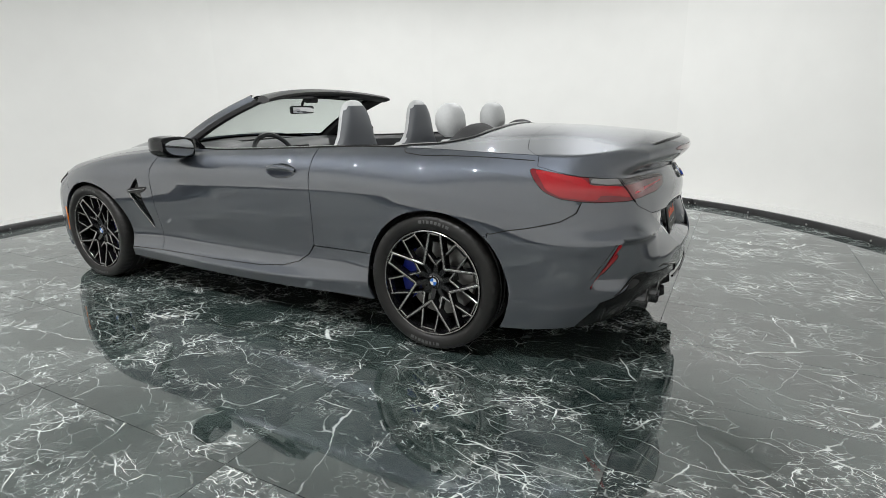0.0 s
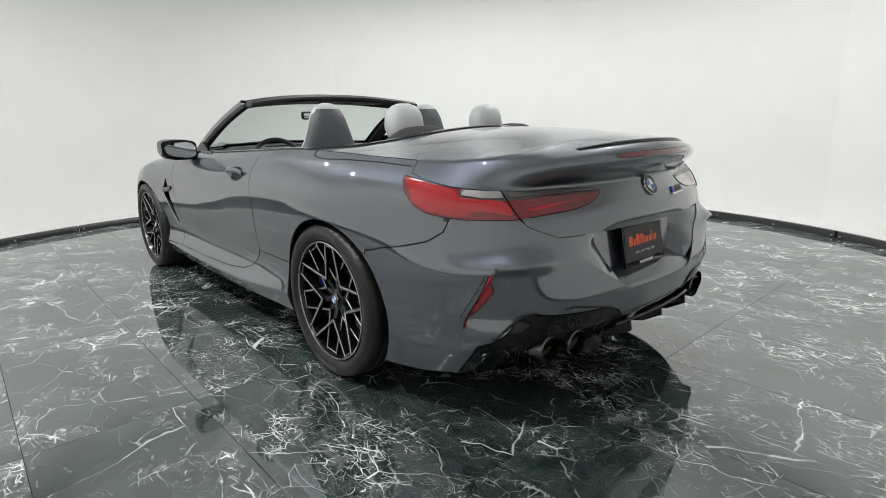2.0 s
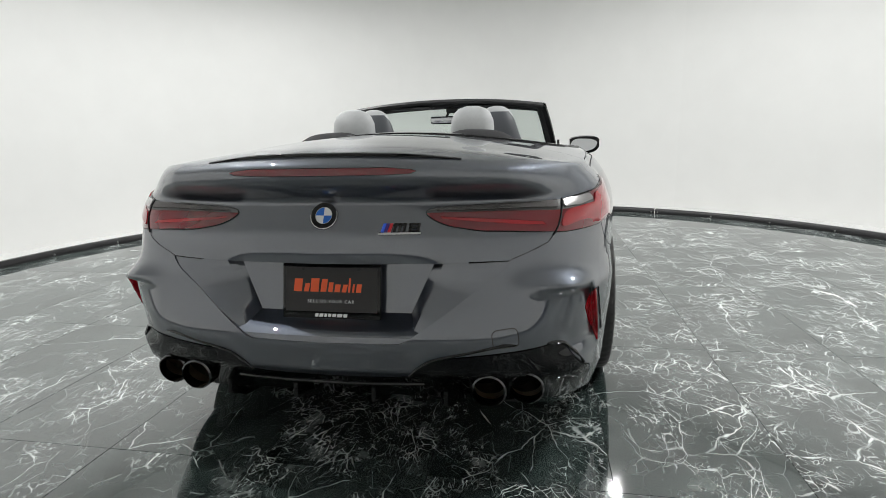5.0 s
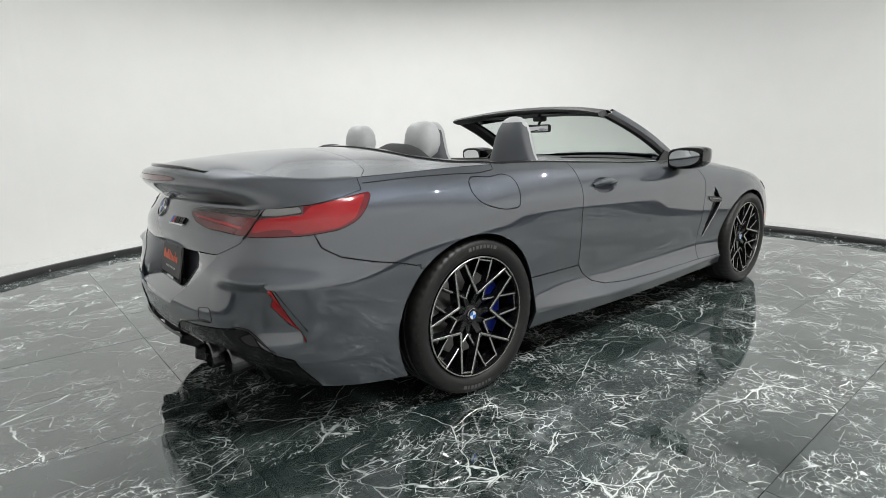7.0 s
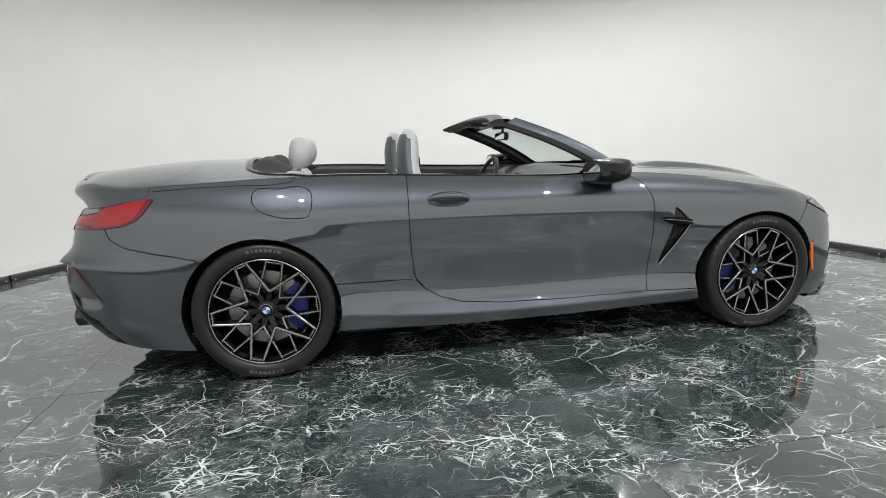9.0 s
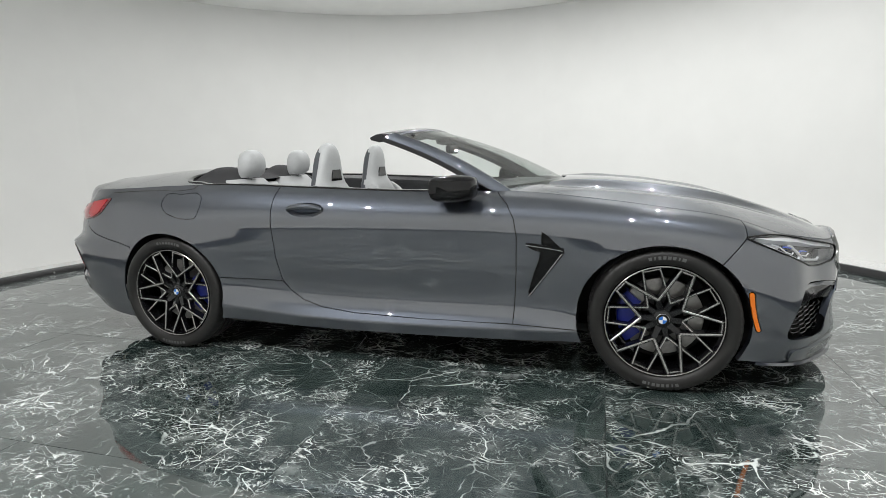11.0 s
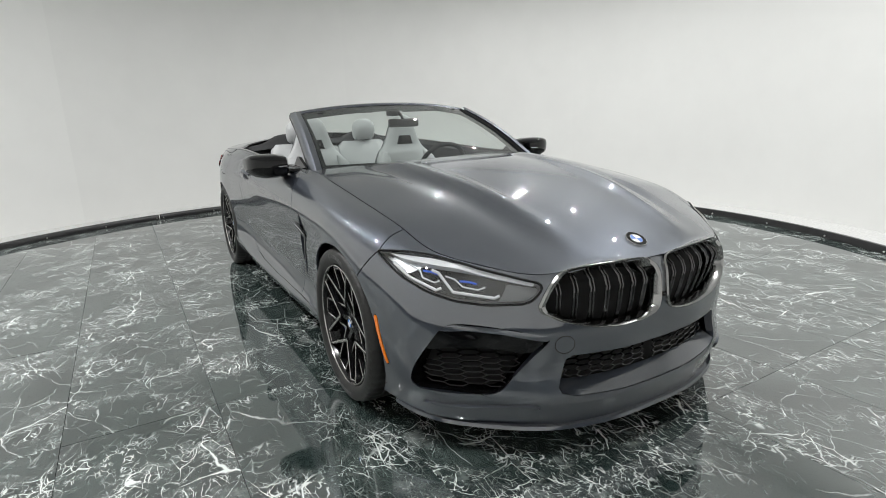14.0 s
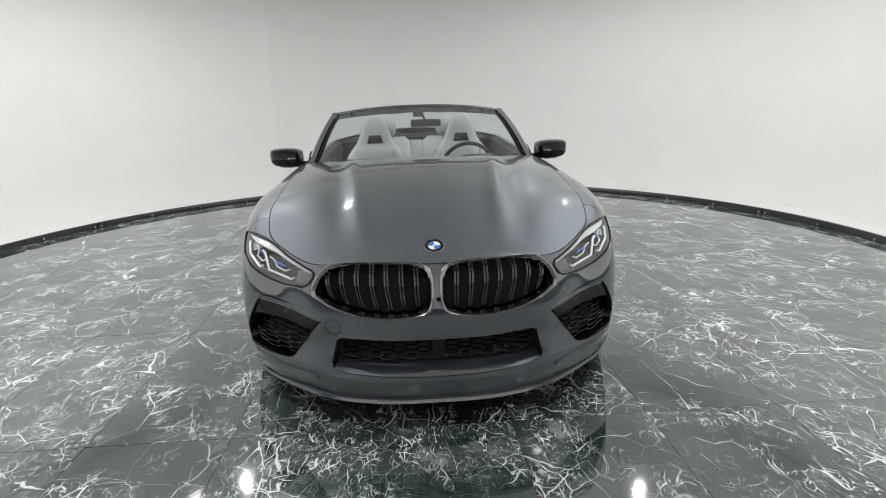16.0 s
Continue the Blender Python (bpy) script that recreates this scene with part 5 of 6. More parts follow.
for sx in (-.09, .09):
    bm = lathe([(0, .012), (.005, .0115), (.007, .008)], 12, "z")
    bmesh.ops.transform(bm, matrix=pm @ Matrix.Translation((sx, .068, 0)), verts=bm.verts)
    part("plate_screw", bm, BLACK_MATT, plate)

# emblem and model badge on the trunk
p, n = side.place((-2.949, .852))
roundel(trunk_face, .041, look(p + n * .003, p - n))
p, n = side.place((u_rear(.225), .815))
p.y, n.y = -p.y, -n.y
up = (Vector((0, 0, 1)) - n * n.z).normalized()
bm_m = Matrix((up.cross(n), up, n)).transposed().to_4x4()
bm_m.translation = p + n * .003
base_x = -.055
badge = part("model_badge", flat_on(bm_m, rect(base_x - .008, base_x + .118, -.019, -.013, 0), -.004, .004), CHROME, trunk_face, "chrome model badge with three colour stripes", smooth=False)
for k, mat in enumerate((LAMP_BLUE, material("stripe_violet", (.05, .02, .18), rough=.3), STRIPE_RED)):
    part("stripe", flat_on(bm_m, rect(base_x + k * .010, base_x + .009 + k * .010, -.010, .016, .008), -.004, .004), mat, badge, smooth=False)
for x0, x1 in ((.036, .043), (.050, .057), (.064, .071)):
    part("badge_stroke", flat_on(bm_m, rect(base_x + x0, base_x + x1, -.010, .016, .006), -.004, .005), BLACK_GLOSS, badge, smooth=False)
part("badge_stroke", flat_on(bm_m, rect(base_x + .036, base_x + .071, .011, .016, .006), -.004, .005), BLACK_GLOSS, badge, smooth=False)
for y0, y1 in ((-.010, -.005), (.0005, .0055), (.011, .016)):
    part("badge_stroke", flat_on(bm_m, rect(base_x + .082, base_x + .112, y0, y1, .004), -.004, .005), BLACK_GLOSS, badge, smooth=False)
for x0, x1 in ((.082, .089), (.105, .112)):
    part("badge_stroke", flat_on(bm_m, rect(base_x + x0, base_x + x1, -.010, .016, .006), -.004, .005), BLACK_GLOSS, badge, smooth=False)

# spoiler lip along the edge of the trunk lid
edge = [(Vector(TOP[c]), U_COL[c]) for c in range(len(U_COL)) if U_COL[c] < -2.49]
rows = []
for k, (p, u) in enumerate(edge):
    fade = min(1.0, k / 10)
    rows.append([p + Vector((.04, -.01, .001)), p + Vector((.02, 0, .003 + .003 * fade)), p + Vector((.002, 0, .004 + .006 * fade)), p + Vector((-.004, 0, .001 + .006 * fade)), p + Vector((-.002, 0, -.003))])
bm = sheet(rows)
bmesh.ops.recalc_face_normals(bm, faces=bm.faces)
part("spoiler_lip", mirrored(bm), BLACK_GLOSS, trunk_top, "gloss black spoiler lip")

# trim line over the tail lamps
mirrored_pair("lamp_edge", tube(skin_run(TAIL, 0.001, 1), 0.0022, 6, True), BLACK_GLOSS, tails, "black lamp edge")
mirrored_pair("lamp_split", tube(skin_run([(-2.205, .882), (-2.225, .85), (-2.262, .79), (-2.27, .782)], 0.004, 4, False), 0.003, 6), BLACK_GLOSS, tails)

# bright red panel behind the outer lens, and the pale ribbed strip above it
GLOW = bevelled([(-1.892, .924), (-1.99, .906), (-2.07, .888), (-2.088, .862), (-2.20, .850), (-2.222, .840), (-2.240, .805), (-2.08, .800), (-1.985, .813), (-1.935, .842)], .008)
mirrored_pair("red_panel", patch(GLOW, 0.0075, 0.004, 10), RED_LENS, tails, "bright red panel of the outer lamp")
STRIP_OUT = bevelled([(-2.092, .870), (-2.100, .887), (-2.15, .883), (-2.204, .879), (-2.212, .858), (-2.15, .860)], .004)
STRIP_IN = bevelled([(-2.232, .858), (-2.222, .877), (-2.43, .871), (-2.60, .864), (-2.615, .860), (-2.43, .858)], .004)
mirrored_pair("clear_strip", patch(STRIP_OUT, 0.0085, 0.005), SILVER_LENS, tails, "pale clear strip over the red panel")
mirrored_pair("clear_strip", patch(STRIP_IN, 0.0075, 0.004), SILVER_DIM, tails, "smoked clear strip")

# square tow eye cover, on the right of the rear bumper
cover = bevelled([(u_rear(.545), .470), (u_rear(.475), .466), (u_rear(.470), .520), (u_rear(.540), .528)], .01)
bm = tube([on_skin(a, b, .0005) for a, b in cover], .0013, 6, True)
bmesh.ops.scale(bm, vec=(1, -1, 1), verts=bm.verts)
part("tow_cover", bm, UNDER, rear_bumper, "square tow eye cover")

# exhaust tips and diffuser fins
for s in (1, -1):
    for y in (.603, .490):
        outer = lathe([(.049, 0.0), (.054, .004), (.055, .012), (.053, .11), (.050, .11), (.047, .02)], 40, "x", closed=True)
        bmesh.ops.scale(outer, vec=(-1, 1, .94), verts=outer.verts)
        bmesh.ops.transform(outer, matrix=Matrix.Translation((-2.405 + (.035 if y > .55 else 0), s * y, .318)), verts=outer.verts)
        for v in outer.verts:
            v.co.x = -2.405 + (.035 if y > .55 else 0) - (v.co.x + 2.425 - (.035 if y > .55 else 0))
        bmesh.ops.recalc_face_normals(outer, faces=outer.faces)
        tip = part("exhaust_tip", outer, PIPE_DARK, rear_bumper, "round black chrome exhaust tip, bronzed inside")
        inner = lathe([(.0475, .010), (.044, .03), (.043, .10)], 32, "x")
        bmesh.ops.transform(inner, matrix=Matrix.Translation((-2.405 + (.035 if y > .55 else 0), s * y, .318)), verts=inner.verts)
        part("pipe_inside", inner, GOLD_PIPE, tip, "bronzed inner wall")
        # near-black disc that closes the pipe
        cap = lathe([(0, .10), (.044, .10)], 24, "x")
        bmesh.ops.transform(cap, matrix=Matrix.Translation((-2.405 + (.035 if y > .55 else 0), s * y, .318)), verts=cap.verts)
        part("pipe_end", cap, PIPE_BLACK, tip)
    for y in (.13, .36):
        bm = prism([(-2.435, .315), (-2.33, .335), (-2.15, .215), (-2.18, .185), (-2.36, .225), (-2.44, .270)], s * y - .007, s * y + .007, lambda a, b, d: (a, d, b))
        part("diffuser_fin", bm, BLACK_GLOSS, rear_bumper, "black diffuser fin", smooth=False)
mid_lip = [Vector((-2.484 + .02 * abs(t) ** 2.5, t * .30, .352)) for t in np.linspace(-1, 1, 17)]
part("diffuser_lip", tube(mid_lip, .006, 8), BLACK_GLOSS, rear_bumper, "black diffuser lip")
mirrored_pair("crease_trim", tube(skin_run([(u_rear(.735), .368), (u_rear(.665), .455), (u_rear(.64), .464), (u_rear(.335), .438), (u_rear(.30), .424), (u_rear(.245), .374)], .002, 2, False), .005, 6), BLACK_GLOSS, (rear_bumper, rear_bumper))

# ---------------------------------------------------------------- windscreen, pillars, belt
def screen_base(t):
    """t from -1 (right) to 1 (left) along the foot of the windscreen."""
    return Vector((.94 - .30 * abs(t) ** 2.2, .735 * t, .955 - .010 * abs(t) ** 2))


def screen_head(t):
    return Vector((.045 - .080 * abs(t) ** 2.2, .634 * t, 1.314 - .046 * abs(t) ** 2.2))


TS = np.linspace(-1, 1, 25)
rows = []
for k in range(13):
    s = k / 12
    rows.append([screen_base(t).lerp(screen_head(t), s) + Vector((.5, 0, .86)) * .034 * math.sin(math.pi * s) * (1 - .2 * abs(t)) for t in TS])
windscreen = part("windscreen", sheet(rows), SCREEN_GLASS, car, "clear raked windscreen")
windscreen.visible_shadow = False


# black band round the edge of the glass
for name, a, b in (("top", 10.2, 12), ("bottom", 0, 1.1)):
    r2 = []
    for q in (a, b):
        k, f = int(min(q, 11.999)), min(q, 11.999) - int(min(q, 11.999))
        r2.append([rows[k][i].lerp(rows[k + 1][i], f) + Vector((-.004, 0, -.004)) for i in range(len(TS))])
    part("screen_border", sheet(r2), BLACK_GLOSS, windscreen, "black printed glass edge")
for a, b in ((0, 1), (-1, -2)):
    strip = [[r[a] + Vector((-.004, 0, -.004)) for r in rows], [r[a].lerp(r[b], .7) + Vector((-.004, 0, -.004)) for r in rows]]
    part("screen_border", sheet(strip), BLACK_GLOSS, windscreen, "black printed glass edge")
part("sensor_box", box(.05, .12, -.04, .04, 1.235, 1.275, .012), BLACK_MATT, windscreen, "black sensor housing")

for s in (1, -1):
    foot, head = screen_base(s), screen_head(s)
    path = [foot.lerp(head, t) + Vector((.5, 0, .86)) * .034 * math.sin(math.pi * t) * .8 + Vector((0, .012 * s, 0)) for t in np.linspace(-.06, 1.0, 14)]
    grey = []
    for p in path:
        grey.append([p + Vector(q) for q in ((.030, -.022 * s, .012), (.022, .008 * s, .016), (.0, .026 * s, .006), (-.035, .030 * s, -.012), (-.04, .016 * s, -.022))])
    bm = sheet(grey)
    bmesh.ops.recalc_face_normals(bm, faces=bm.faces)
    f0 = bm.faces[:][len(bm.faces) // 2]
    if f0.normal.y * s < 0:
        bmesh.ops.reverse_faces(bm, faces=bm.faces)
    pillar = part("windscreen_pillar", bm, PAINT, car, "grey metallic windscreen pillar")
    blk = []
    for p in path:
        blk.append([p + Vector(q) for q in ((-.035, .030 * s, -.012), (-.062, .026 * s, -.028), (-.068, -.004 * s, -.030), (-.03, -.04 * s, -.012), (.026, -.030 * s, .006))])
    bm = sheet(blk)
    bmesh.ops.recalc_face_normals(bm, faces=bm.faces)
    part("pillar_trim", bm, BLACK_MATT, pillar, "black inner pillar trim")

# header rail over the screen
head_rows, under_rows, front_rows = [], [], []
for t in np.linspace(-1.03, 1.03, 33):
    p = screen_head(t)
    front_rows.append([p + Vector(q) for q in ((.012, 0, -.004), (.006, 0, .005), (-.015, 0, .012), (-.05, 0, .014))])
    back = -.125 + .03 * (1 - abs(t)) * .5
    under_rows.append([p + Vector(q) for q in ((-.05, 0, .014), (-.09, 0, .010), (back, 0, -.006), (back + .004, 0, -.020), (-.07, 0, -.034), (-.01, 0, -.030), (.012, 0, -.006))])
bm = sheet(front_rows)
bmesh.ops.recalc_face_normals(bm, faces=bm.faces)
if bm.faces[:][0].normal.z < 0:
    bmesh.ops.reverse_faces(bm, faces=bm.faces)
header = part("header_rail", bm, PAINT, car, "grey and black header rail above the windscreen")
bm = sheet(under_rows)
bmesh.ops.holes_fill(bm, edges=bm.edges)
bmesh.ops.recalc_face_normals(bm, faces=bm.faces)
part("header_seal", bm, BLACK_MATT, header, "black rear half with the roof seal")
for y in (.33, -.33):
    part("sun_visor", box(-.065, .055, y - .19, y + .19, 1.262, 1.276, .005, m=Matrix.Translation((0, 0, 0))), DARK_LEATHER, header, "folded dark sun visor")

# inside mirror
mirror_in = part("inside_mirror", box(.115, .148, -.060, .170, 1.160, 1.216, .014), BLACK_MATT, car, "black inside mirror")
part("mirror_glass", box(.112, .116, -.053, .163, 1.167, 1.209, .003), MIRROR, mirror_in, "silver mirror glass")
part("mirror_stalk", tube([(.132, .055, 1.205), (.135, .035, 1.24), (.10, .015, 1.285)], .010, 8), BLACK_MATT, mirror_in)

# black belt trim from the mirrors to behind the rear seats
belt = [Vector(TOP[c]) for c in range(len(U_COL)) if -1.20 < U_COL[c] < .60]
back_rim = []
for u, w in smooth_curve([(-1.25, .065), (-1.38, .12), (-1.47, .25), (-1.51, .5), (-1.52, 1.0)], 6):
    back_rim.append(deck.place((u, w))[0])
run = belt + back_rim
rows = []
for i, p in enumerate(run):
    t = (run[min(i + 1, len(run) - 1)] - run[max(i - 1, 0)])
    inn = Vector((t.y, -t.x, 0)).normalized()
    if inn.y > 0 and i < len(belt):
        inn = -inn
    if i >= len(belt) and inn.x < 0:
        inn = -inn
    rows.append([p - inn * .003 - Vector((0, 0, .004)), p - inn * .002 + Vector((0, 0, .006)), p + inn * .016 + Vector((0, 0, .009)), p + inn * .03 + Vector((0, 0, .003)), p + inn * .035 - Vector((0, 0, .03))])
bm = sheet(rows)
bmesh.ops.recalc_face_normals(bm, faces=bm.faces)
part("belt_trim", mirrored(bm), BLACK_GLOSS, car, "gloss black trim round the open cabin")

# door mirrors, each a rounded shell on a short foot
def door_mirror(s):
    rows = []
    sect = smooth_curve([(.125, .0), (.118, .045), (.06, .062), (-.03, .060), (-.088, .053), (-.092, .0), (-.088, -.053), (-.03, -.062), (.06, -.056), (.112, -.036)], 4, closed=True)
    for y, k, dz in ((.855, .74, -.006), (.872, .90, -.003), (.93, 1.0, .0), (.985, .98, .002), (1.03, .88, .006), (1.055, .72, .010), (1.070, .46, .013)):
        rows.append([(.310 + (a + .092) * k, y * s, .981 + dz + b * k * 1.10) for a, b in sect])
    bm = sheet(rows, closed=True)
    bm.verts.ensure_lookup_table()
    n = len(sect)
    bm.faces.new(bm.verts[:n]), bm.faces.new(bm.verts[-n:])
    bmesh.ops.recalc_face_normals(bm, faces=bm.faces)
    shell = part("door_mirror", bm, BLACK_GLOSS, doors[0] if s > 0 else doors[1], "gloss black door mirror")
    glass = [(y * s, z) for y, z in smooth_curve([(.872, .942), (.874, 1.012), (.90, 1.026), (.96, 1.029), (1.02, 1.022), (1.052, 1.004), (1.050, .978), (1.02, .950), (.96, .935), (.90, .932)], 4, closed=True)]
    part("mirror_glass", prism(glass, .312, .3065, lambda a, b, d: (d, a, b)), MIRROR, shell, "silver mirror glass", smooth=False)
    part("mirror_foot", tube([(.47, .79 * s, .945), (.455, .83 * s, .948), (.435, .875 * s, .955)], [.026, .022, .024], 10, squash=.7), BLACK_GLOSS, shell)
    part("mirror_line", tube(smooth_curve([(.345, 1.064 * s, .985), (.42, 1.052 * s, .984), (.495, 1.00 * s, .984), (.522, .93 * s, .984), (.515, .875 * s, .984)], 4), .004, 6), CHROME, shell, "thin bright line")
    # small quarter trim where the mirror foot meets the door
    part("sail_trim", prism([(.30, .955), (.60, .940), (.56, .965), (.43, 1.022), (.40, 1.025)], .765 * s, .782 * s, lambda a, b, d: (a, d, b)), BLACK_GLOSS, doors[0] if s > 0 else doors[1], "gloss black trim at the mirror foot", smooth=False)


door_mirror(1)
door_mirror(-1)

# door handles: an oval dish with a bar across it
rows = [[on_skin(*p, l) for p in shrunk(DISH, k)] for k, l in ((1.03, -.0005), (.97, -.002), (.85, -.012), (.65, -.018), (.35, -.020), (.02, -.0205))]
bm = sheet(rows, closed=True)
bmesh.ops.recalc_face_normals(bm, faces=bm.faces)
if bm.faces[:][-1].normal.y < 0:
    bmesh.ops.reverse_faces(bm, faces=bm.faces)
mirrored_pair("handle_dish", bm, PAINT, doors, "grey hollow behind the pull handle")
bar = [on_skin(u, z, l) for u, z, l in ((-.572, .872, .004), (-.545, .876, .016), (-.50, .878, .026), (-.44, .877, .028), (-.39, .874, .020), (-.362, .870, .005))]
mirrored_pair("door_handle", tube(smooth_curve(bar, 4), [.010 + .007 * math.sin(math.pi * i / 20) for i in range(21)], 10, squash=1.0), PAINT, doors, "grey metallic pull handle")

# wipers
for y0, y1 in ((.60, .08), (-.02, -.52)):
    a, b = (.92 - .30 * abs(y0 / .735) ** 2.2), (.90 - .30 * abs(y1 / .735) ** 2.2)
    pts = [Vector((screen_base(t / .735).x - .012, t, screen_base(t / .735).z + .010)) for t in np.linspace(y0, y1, 9)]
    w_ob = part("wiper", tube(pts, .006, 8), BLACK_MATT, car, "black wiper at rest")

# ---------------------------------------------------------------- cabin
cab = part("cabin_floor", box(-1.35, .85, -.72, .72, .26, .30, .0), DARK_LEATHER, car, "dark cabin floor")
for s in (1, -1):
    rows = []
    for c in range(len(U_COL)):
        if -1.30 < U_COL[c] < .70:
            p = Vector(TOP[c])
            rows.append([Vector((p.x, s * (p.y - q), p.z - d)) for q, d in ((.032, .004), (.065, .03), (.075, .09), (.055, .20), (.09, .40), (.09, .68))])
    bm = sheet(rows)
    bmesh.ops.recalc_face_normals(bm, faces=bm.faces)
    part("door_lining", bm, DARK_LEATHER, car, "charcoal door and side lining")
part("tunnel", box(-1.0, .55, -.13, .13, .28, .60, .04), DARK_LEATHER, car, "charcoal centre console")
rows = []
for x, z in ((.66, .955), (.50, .962), (.36, .945), (.27, .90), (.24, .82), (.30, .72), (.34, .50)):
    rows.append([(x + (.10 * (1 - (y / .72) ** 2) if z > .85 else 0), y, z + (.018 if .3 < abs(y) < .5 and z > .8 and y > 0 else 0)) for y in np.linspace(-.72, .72, 25)])
dash = part("dashboard", sheet(rows), DARK_LEATHER, car, "charcoal dashboard")
part("centre_screen", box(.255, .275, -.13, .13, .83, .93, .006), BLACK_GLOSS, dash, "black centre screen")
# steering wheel
sw = Matrix.Translation((.10, .375, .865)) @ Matrix.Rotation(radians(-66), 4, "Y")
bm = tube([(.178 * math.cos(a), .185 * math.sin(a), 0) for a in np.linspace(0, 2 * math.pi, 40, endpoint=False)], .0155, 10, True)
bmesh.ops.transform(bm, matrix=sw, verts=bm.verts)
steering = part("steering_wheel", bm, DARK_LEATHER, car, "black leather steering wheel")
bm = lathe([(0, .03), (.045, .026), (.065, .01), (.06, -.03), (0, -.05)], 24, "z")
bmesh.ops.transform(bm, matrix=sw, verts=bm.verts)
part("wheel_hub", bm, BLACK_MATT, steering)
for a in (90, 270, 180):
    bm = box(.04, .172, -.018, .018, -.008, .008, .005, m=sw @ Matrix.Rotation(radians(a), 4, "Z"))
    part("wheel_spoke", bm, BLACK_MATT, steering)
part("steering_column", tube([(.11, .375, .86), (.30, .375, .80)], .035, 10), BLACK_MATT, steering)


def puffed(rows_def, n=16, power=2.6):
    """A cushioned form from rows of (centre x, y, z, half depth, half width)."""
    rows = []
    for cx, cy, cz, hd, hw in rows_def:
        ring = []
        for i in range(n * 2):
            a = math.pi * i / n
            c, s = math.cos(a), math.sin(a)
            ring.append((cx + hd * math.copysign(abs(c) ** (2 / power), c), cy + hw * math.copysign(abs(s) ** (2 / power), s), cz))
        rows.append(ring)
    bm = sheet(rows, closed=True)
    bm.verts.ensure_lookup_table()
    k = n * 2
    bm.faces.new(bm.verts[:k]), bm.faces.new(bm.verts[-k:])
    bmesh.ops.recalc_face_normals(bm, faces=bm.faces)
    return bm


def front_seat(y):
    back = [(-.40, y, .46, .06, .25), (-.44, y, .55, .085, .265), (-.50, y, .72, .085, .27), (-.55, y, .88, .075, .255), (-.58, y, .95, .065, .215), (-.588, y, .99, .058, .178), (-.592, y, 1.04, .056, .150),
            (-.590, y, 1.11, .058, .124), (-.587, y, 1.16, .055, .108), (-.585, y, 1.195, .047, .092), (-.585, y, 1.222, .036, .072), (-.585, y, 1.238, .022, .046), (-.585, y, 1.244, .008, .018)]
    seat = part("front_seat", puffed(back), LEATHER, car, "pale grey leather sports seat with a dark grey back")
    rows = []
    for cx, cy, cz, hd, hw in back[:-2]:
        w = hw * 1.03 + .003
        rows.append([(cx - .002 - (hd + .010) * max(0.0, math.cos(a)) ** .6, cy + w * math.sin(a), cz - .012) for a in np.linspace(-math.pi / 2, math.pi / 2, 17)])
    bm = sheet(rows)
    bmesh.ops.recalc_face_normals(bm, faces=bm.faces)
    if bm.faces[:][30].normal.x > 0:
        bmesh.ops.reverse_faces(bm, faces=bm.faces)
    part("seat_shell", bm, SEAT_BACK, seat, "dark grey seat back")
    part("seat_cushion", puffed([(-.12, y, .40, .30, .25), (-.12, y, .46, .32, .265), (-.12, y, .52, .31, .26), (-.13, y, .55, .27, .21)]), LEATHER, seat, "pale grey cushion")
    slot = [(y - .072, 1.005), (y + .072, 1.005), (y + .050, 1.075), (y - .050, 1.075)]
    part("headrest_slot", prism(slot, -.530, -.600, lambda a, b, d: (d, a, b)), BLACK_GLOSS, seat, "black opening under the headrest", smooth=False)
    for s in (1, -1):
        part("side_bolster", puffed([(-.36, y + s * .215, .50, .05, .055), (-.41, y + s * .22, .62, .075, .06), (-.46, y + s * .22, .78, .07, .055), (-.51, y + s * .20, .90, .05, .045), (-.54, y + s * .18, .95, .02, .02)], 10), LEATHER, seat)


front_seat(.39)
front_seat(-.375)


def rear_seat(y):
    seat = part("rear_seat", puffed([(-1.13, y, .50, .09, .27), (-1.18, y, .70, .10, .275), (-1.24, y, .90, .09, .26), (-1.265, y, .98, .07, .235), (-1.275, y, 1.02, .045, .19)]), LEATHER, car, "pale grey leather rear seat")
    part("rear_cushion", puffed([(-.90, y, .40, .26, .26), (-.90, y, .47, .27, .27), (-.90, y, .52, .24, .24)]), LEATHER, seat)
    part("rear_headrest", puffed([(-1.235, y, 1.03, .040, .075), (-1.222, y, 1.055, .064, .098), (-1.215, y, 1.10, .074, .107), (-1.212, y, 1.15, .070, .103), (-1.212, y, 1.185, .058, .088), (-1.212, y, 1.206, .040, .064), (-1.212, y, 1.217, .018, .03)]), LEATHER, seat, "pale grey headrest")
    part("headrest_post", tube([(-1.235, y, 1.00), (-1.235, y, 1.05)], .012, 8), CHROME, seat)


rear_seat(.305)
rear_seat(-.305)
part("rear_console", puffed([(-1.20, 0, .50, .08, .085), (-1.245, 0, .75, .08, .085), (-1.275, 0, .95, .06, .08), (-1.28, 0, .985, .03, .06)]), LEATHER, car, "pale grey centre section between the rear seats")

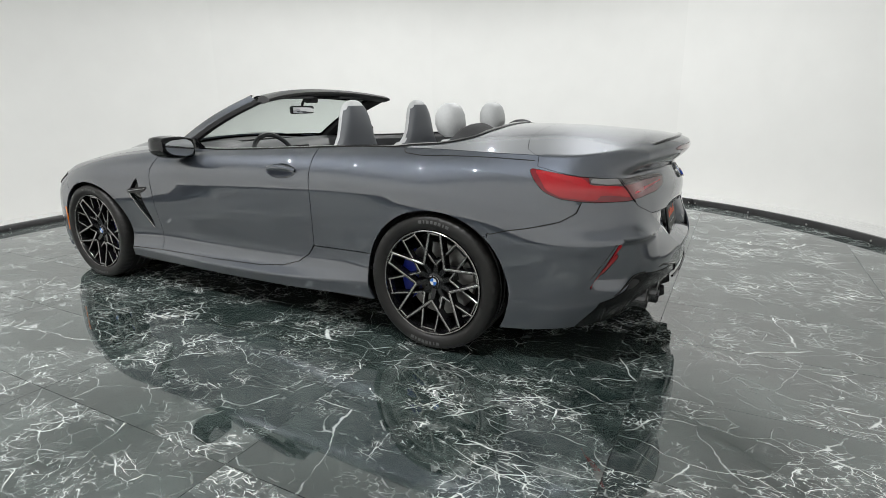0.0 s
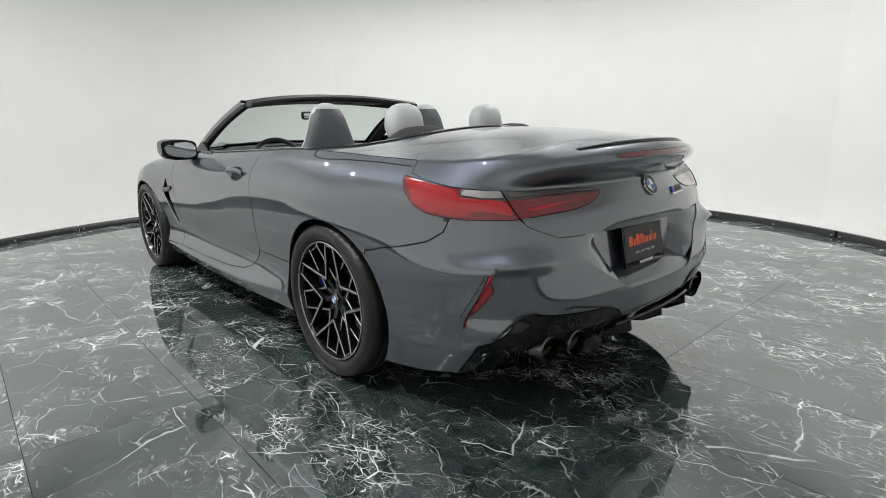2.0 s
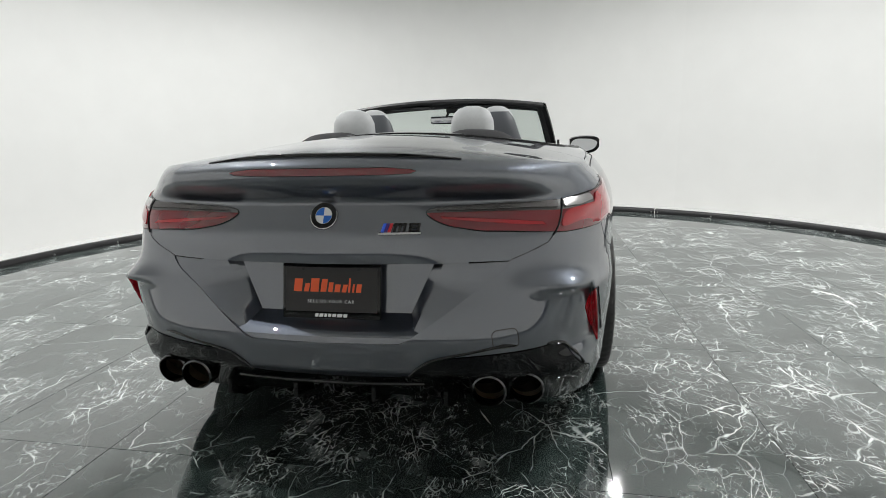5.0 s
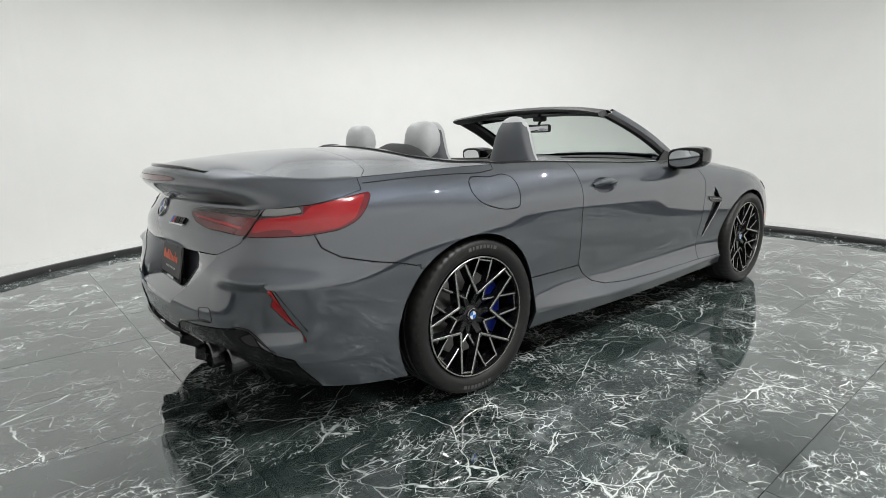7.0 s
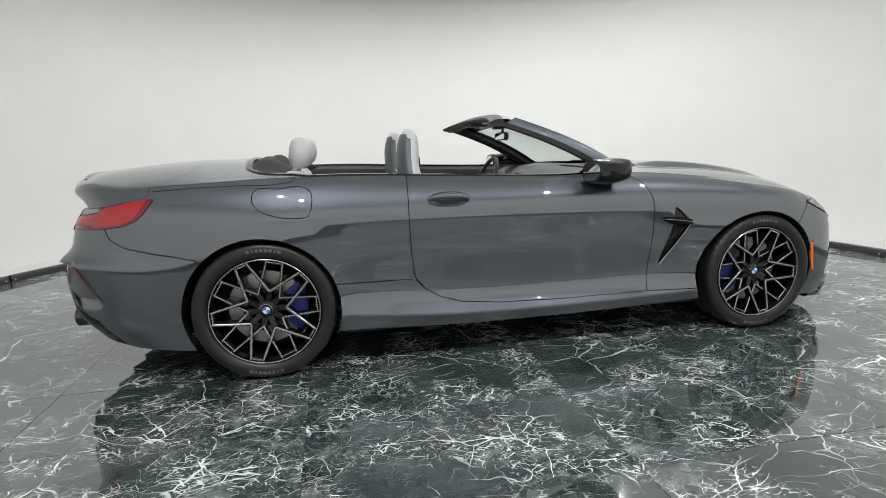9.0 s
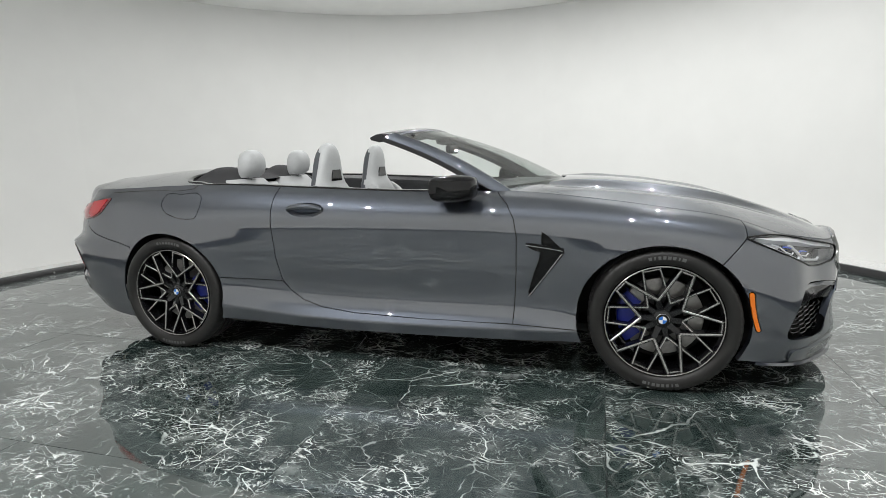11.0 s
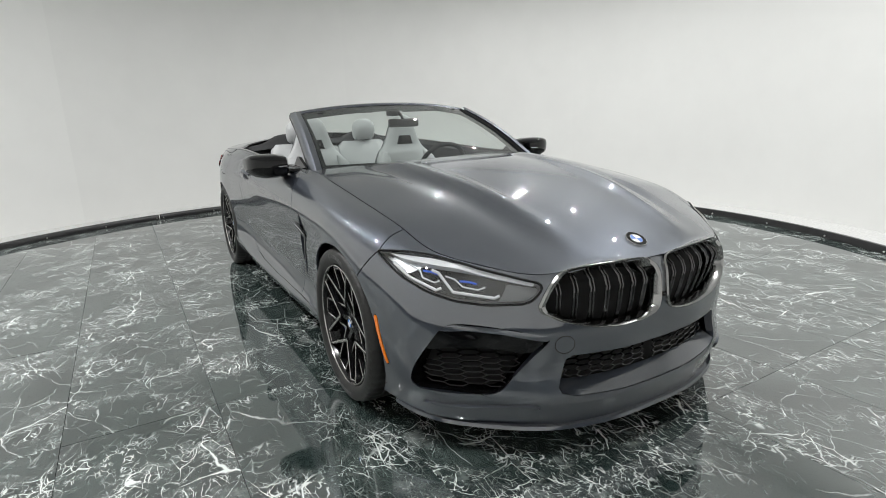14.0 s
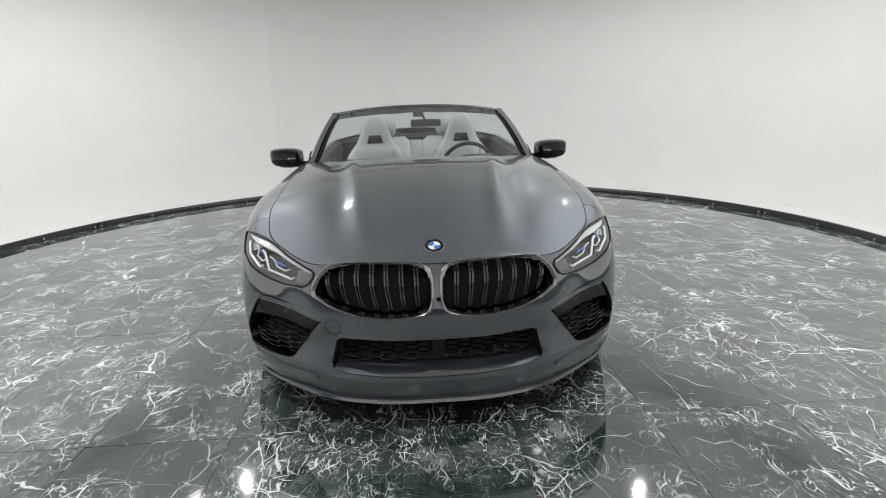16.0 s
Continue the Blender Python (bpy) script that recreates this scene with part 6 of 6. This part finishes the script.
# dark shelf with two humps behind the rear headrests
rows = []
for x in np.linspace(-1.56, -1.26, 13):
    row = []
    for y in np.linspace(-.80, .80, 49):
        hump = math.exp(-((abs(y) - .36) / .17) ** 4) * math.exp(-((x + 1.40) / .085) ** 2) * .066
        base = 1.046 - .05 * (abs(y) / .8) ** 2.5 - max(0, x + 1.36) * .35
        row.append((x, y, base + hump))
    rows.append(row)
bm = sheet(rows)
bmesh.ops.recalc_face_normals(bm, faces=bm.faces)
if bm.faces[:][0].normal.z < 0:
    bmesh.ops.reverse_faces(bm, faces=bm.faces)
part("rear_shelf", bm, CLOTH, car, "dark cloth shelf with two humps behind the rear seats")
part("rear_bulkhead", box(-1.40, -1.34, -.72, .72, .3, .98), DARK_LEATHER, car)

# ---------------------------------------------------------------- marble slabs
def clip(poly, axis, value, keep_above):
    out = []
    for a, b in zip(poly, poly[1:] + poly[:1]):
        ia, ib = (a[axis] >= value) == keep_above, (b[axis] >= value) == keep_above
        if ia:
            out.append(a)
        if ia != ib:
            t = (value - a[axis]) / (b[axis] - a[axis])
            out.append((a[0] + (b[0] - a[0]) * t, a[1] + (b[1] - a[1]) * t))
    return out


PITCH_X, PITCH_Y, X0, Y0, JOINT = 1.188, 0.588, -0.03, -2.05, 0.0014
round_edge = [(DISC.x + (R_DISC - .003) * math.cos(2 * math.pi * i / 180), DISC.y + (R_DISC - .003) * math.sin(2 * math.pi * i / 180)) for i in range(180)]
for i in range(-5, 5):
    for j in range(-5, 12):
        ax, bx = X0 + i * PITCH_X + JOINT, X0 + (i + 1) * PITCH_X - JOINT
        ay, by = Y0 + j * PITCH_Y + JOINT, Y0 + (j + 1) * PITCH_Y - JOINT
        poly = round_edge
        for axis, value, above in ((0, ax, True), (0, bx, False), (1, ay, True), (1, by, False)):
            poly = clip(poly, axis, value, above) if poly else poly
        if len(poly) < 3:
            continue
        area = sum(a[0] * b[1] - b[0] * a[1] for a, b in zip(poly, poly[1:] + poly[:1])) / 2
        if abs(area) < 0.004:
            continue
        lift = -0.0004 * ((i * 7 + j * 13) % 4) / 3
        bm = bmesh.new()
        hi = [bm.verts.new((a, b, lift)) for a, b in poly]
        lo = [bm.verts.new((a, b, -0.006)) for a, b in poly]
        bm.faces.new(hi)
        for k in range(len(poly)):
            bm.faces.new((hi[k], lo[k], lo[(k + 1) % len(poly)], hi[(k + 1) % len(poly)]))
        part("slab", bm, MARBLE, floor, smooth=False)
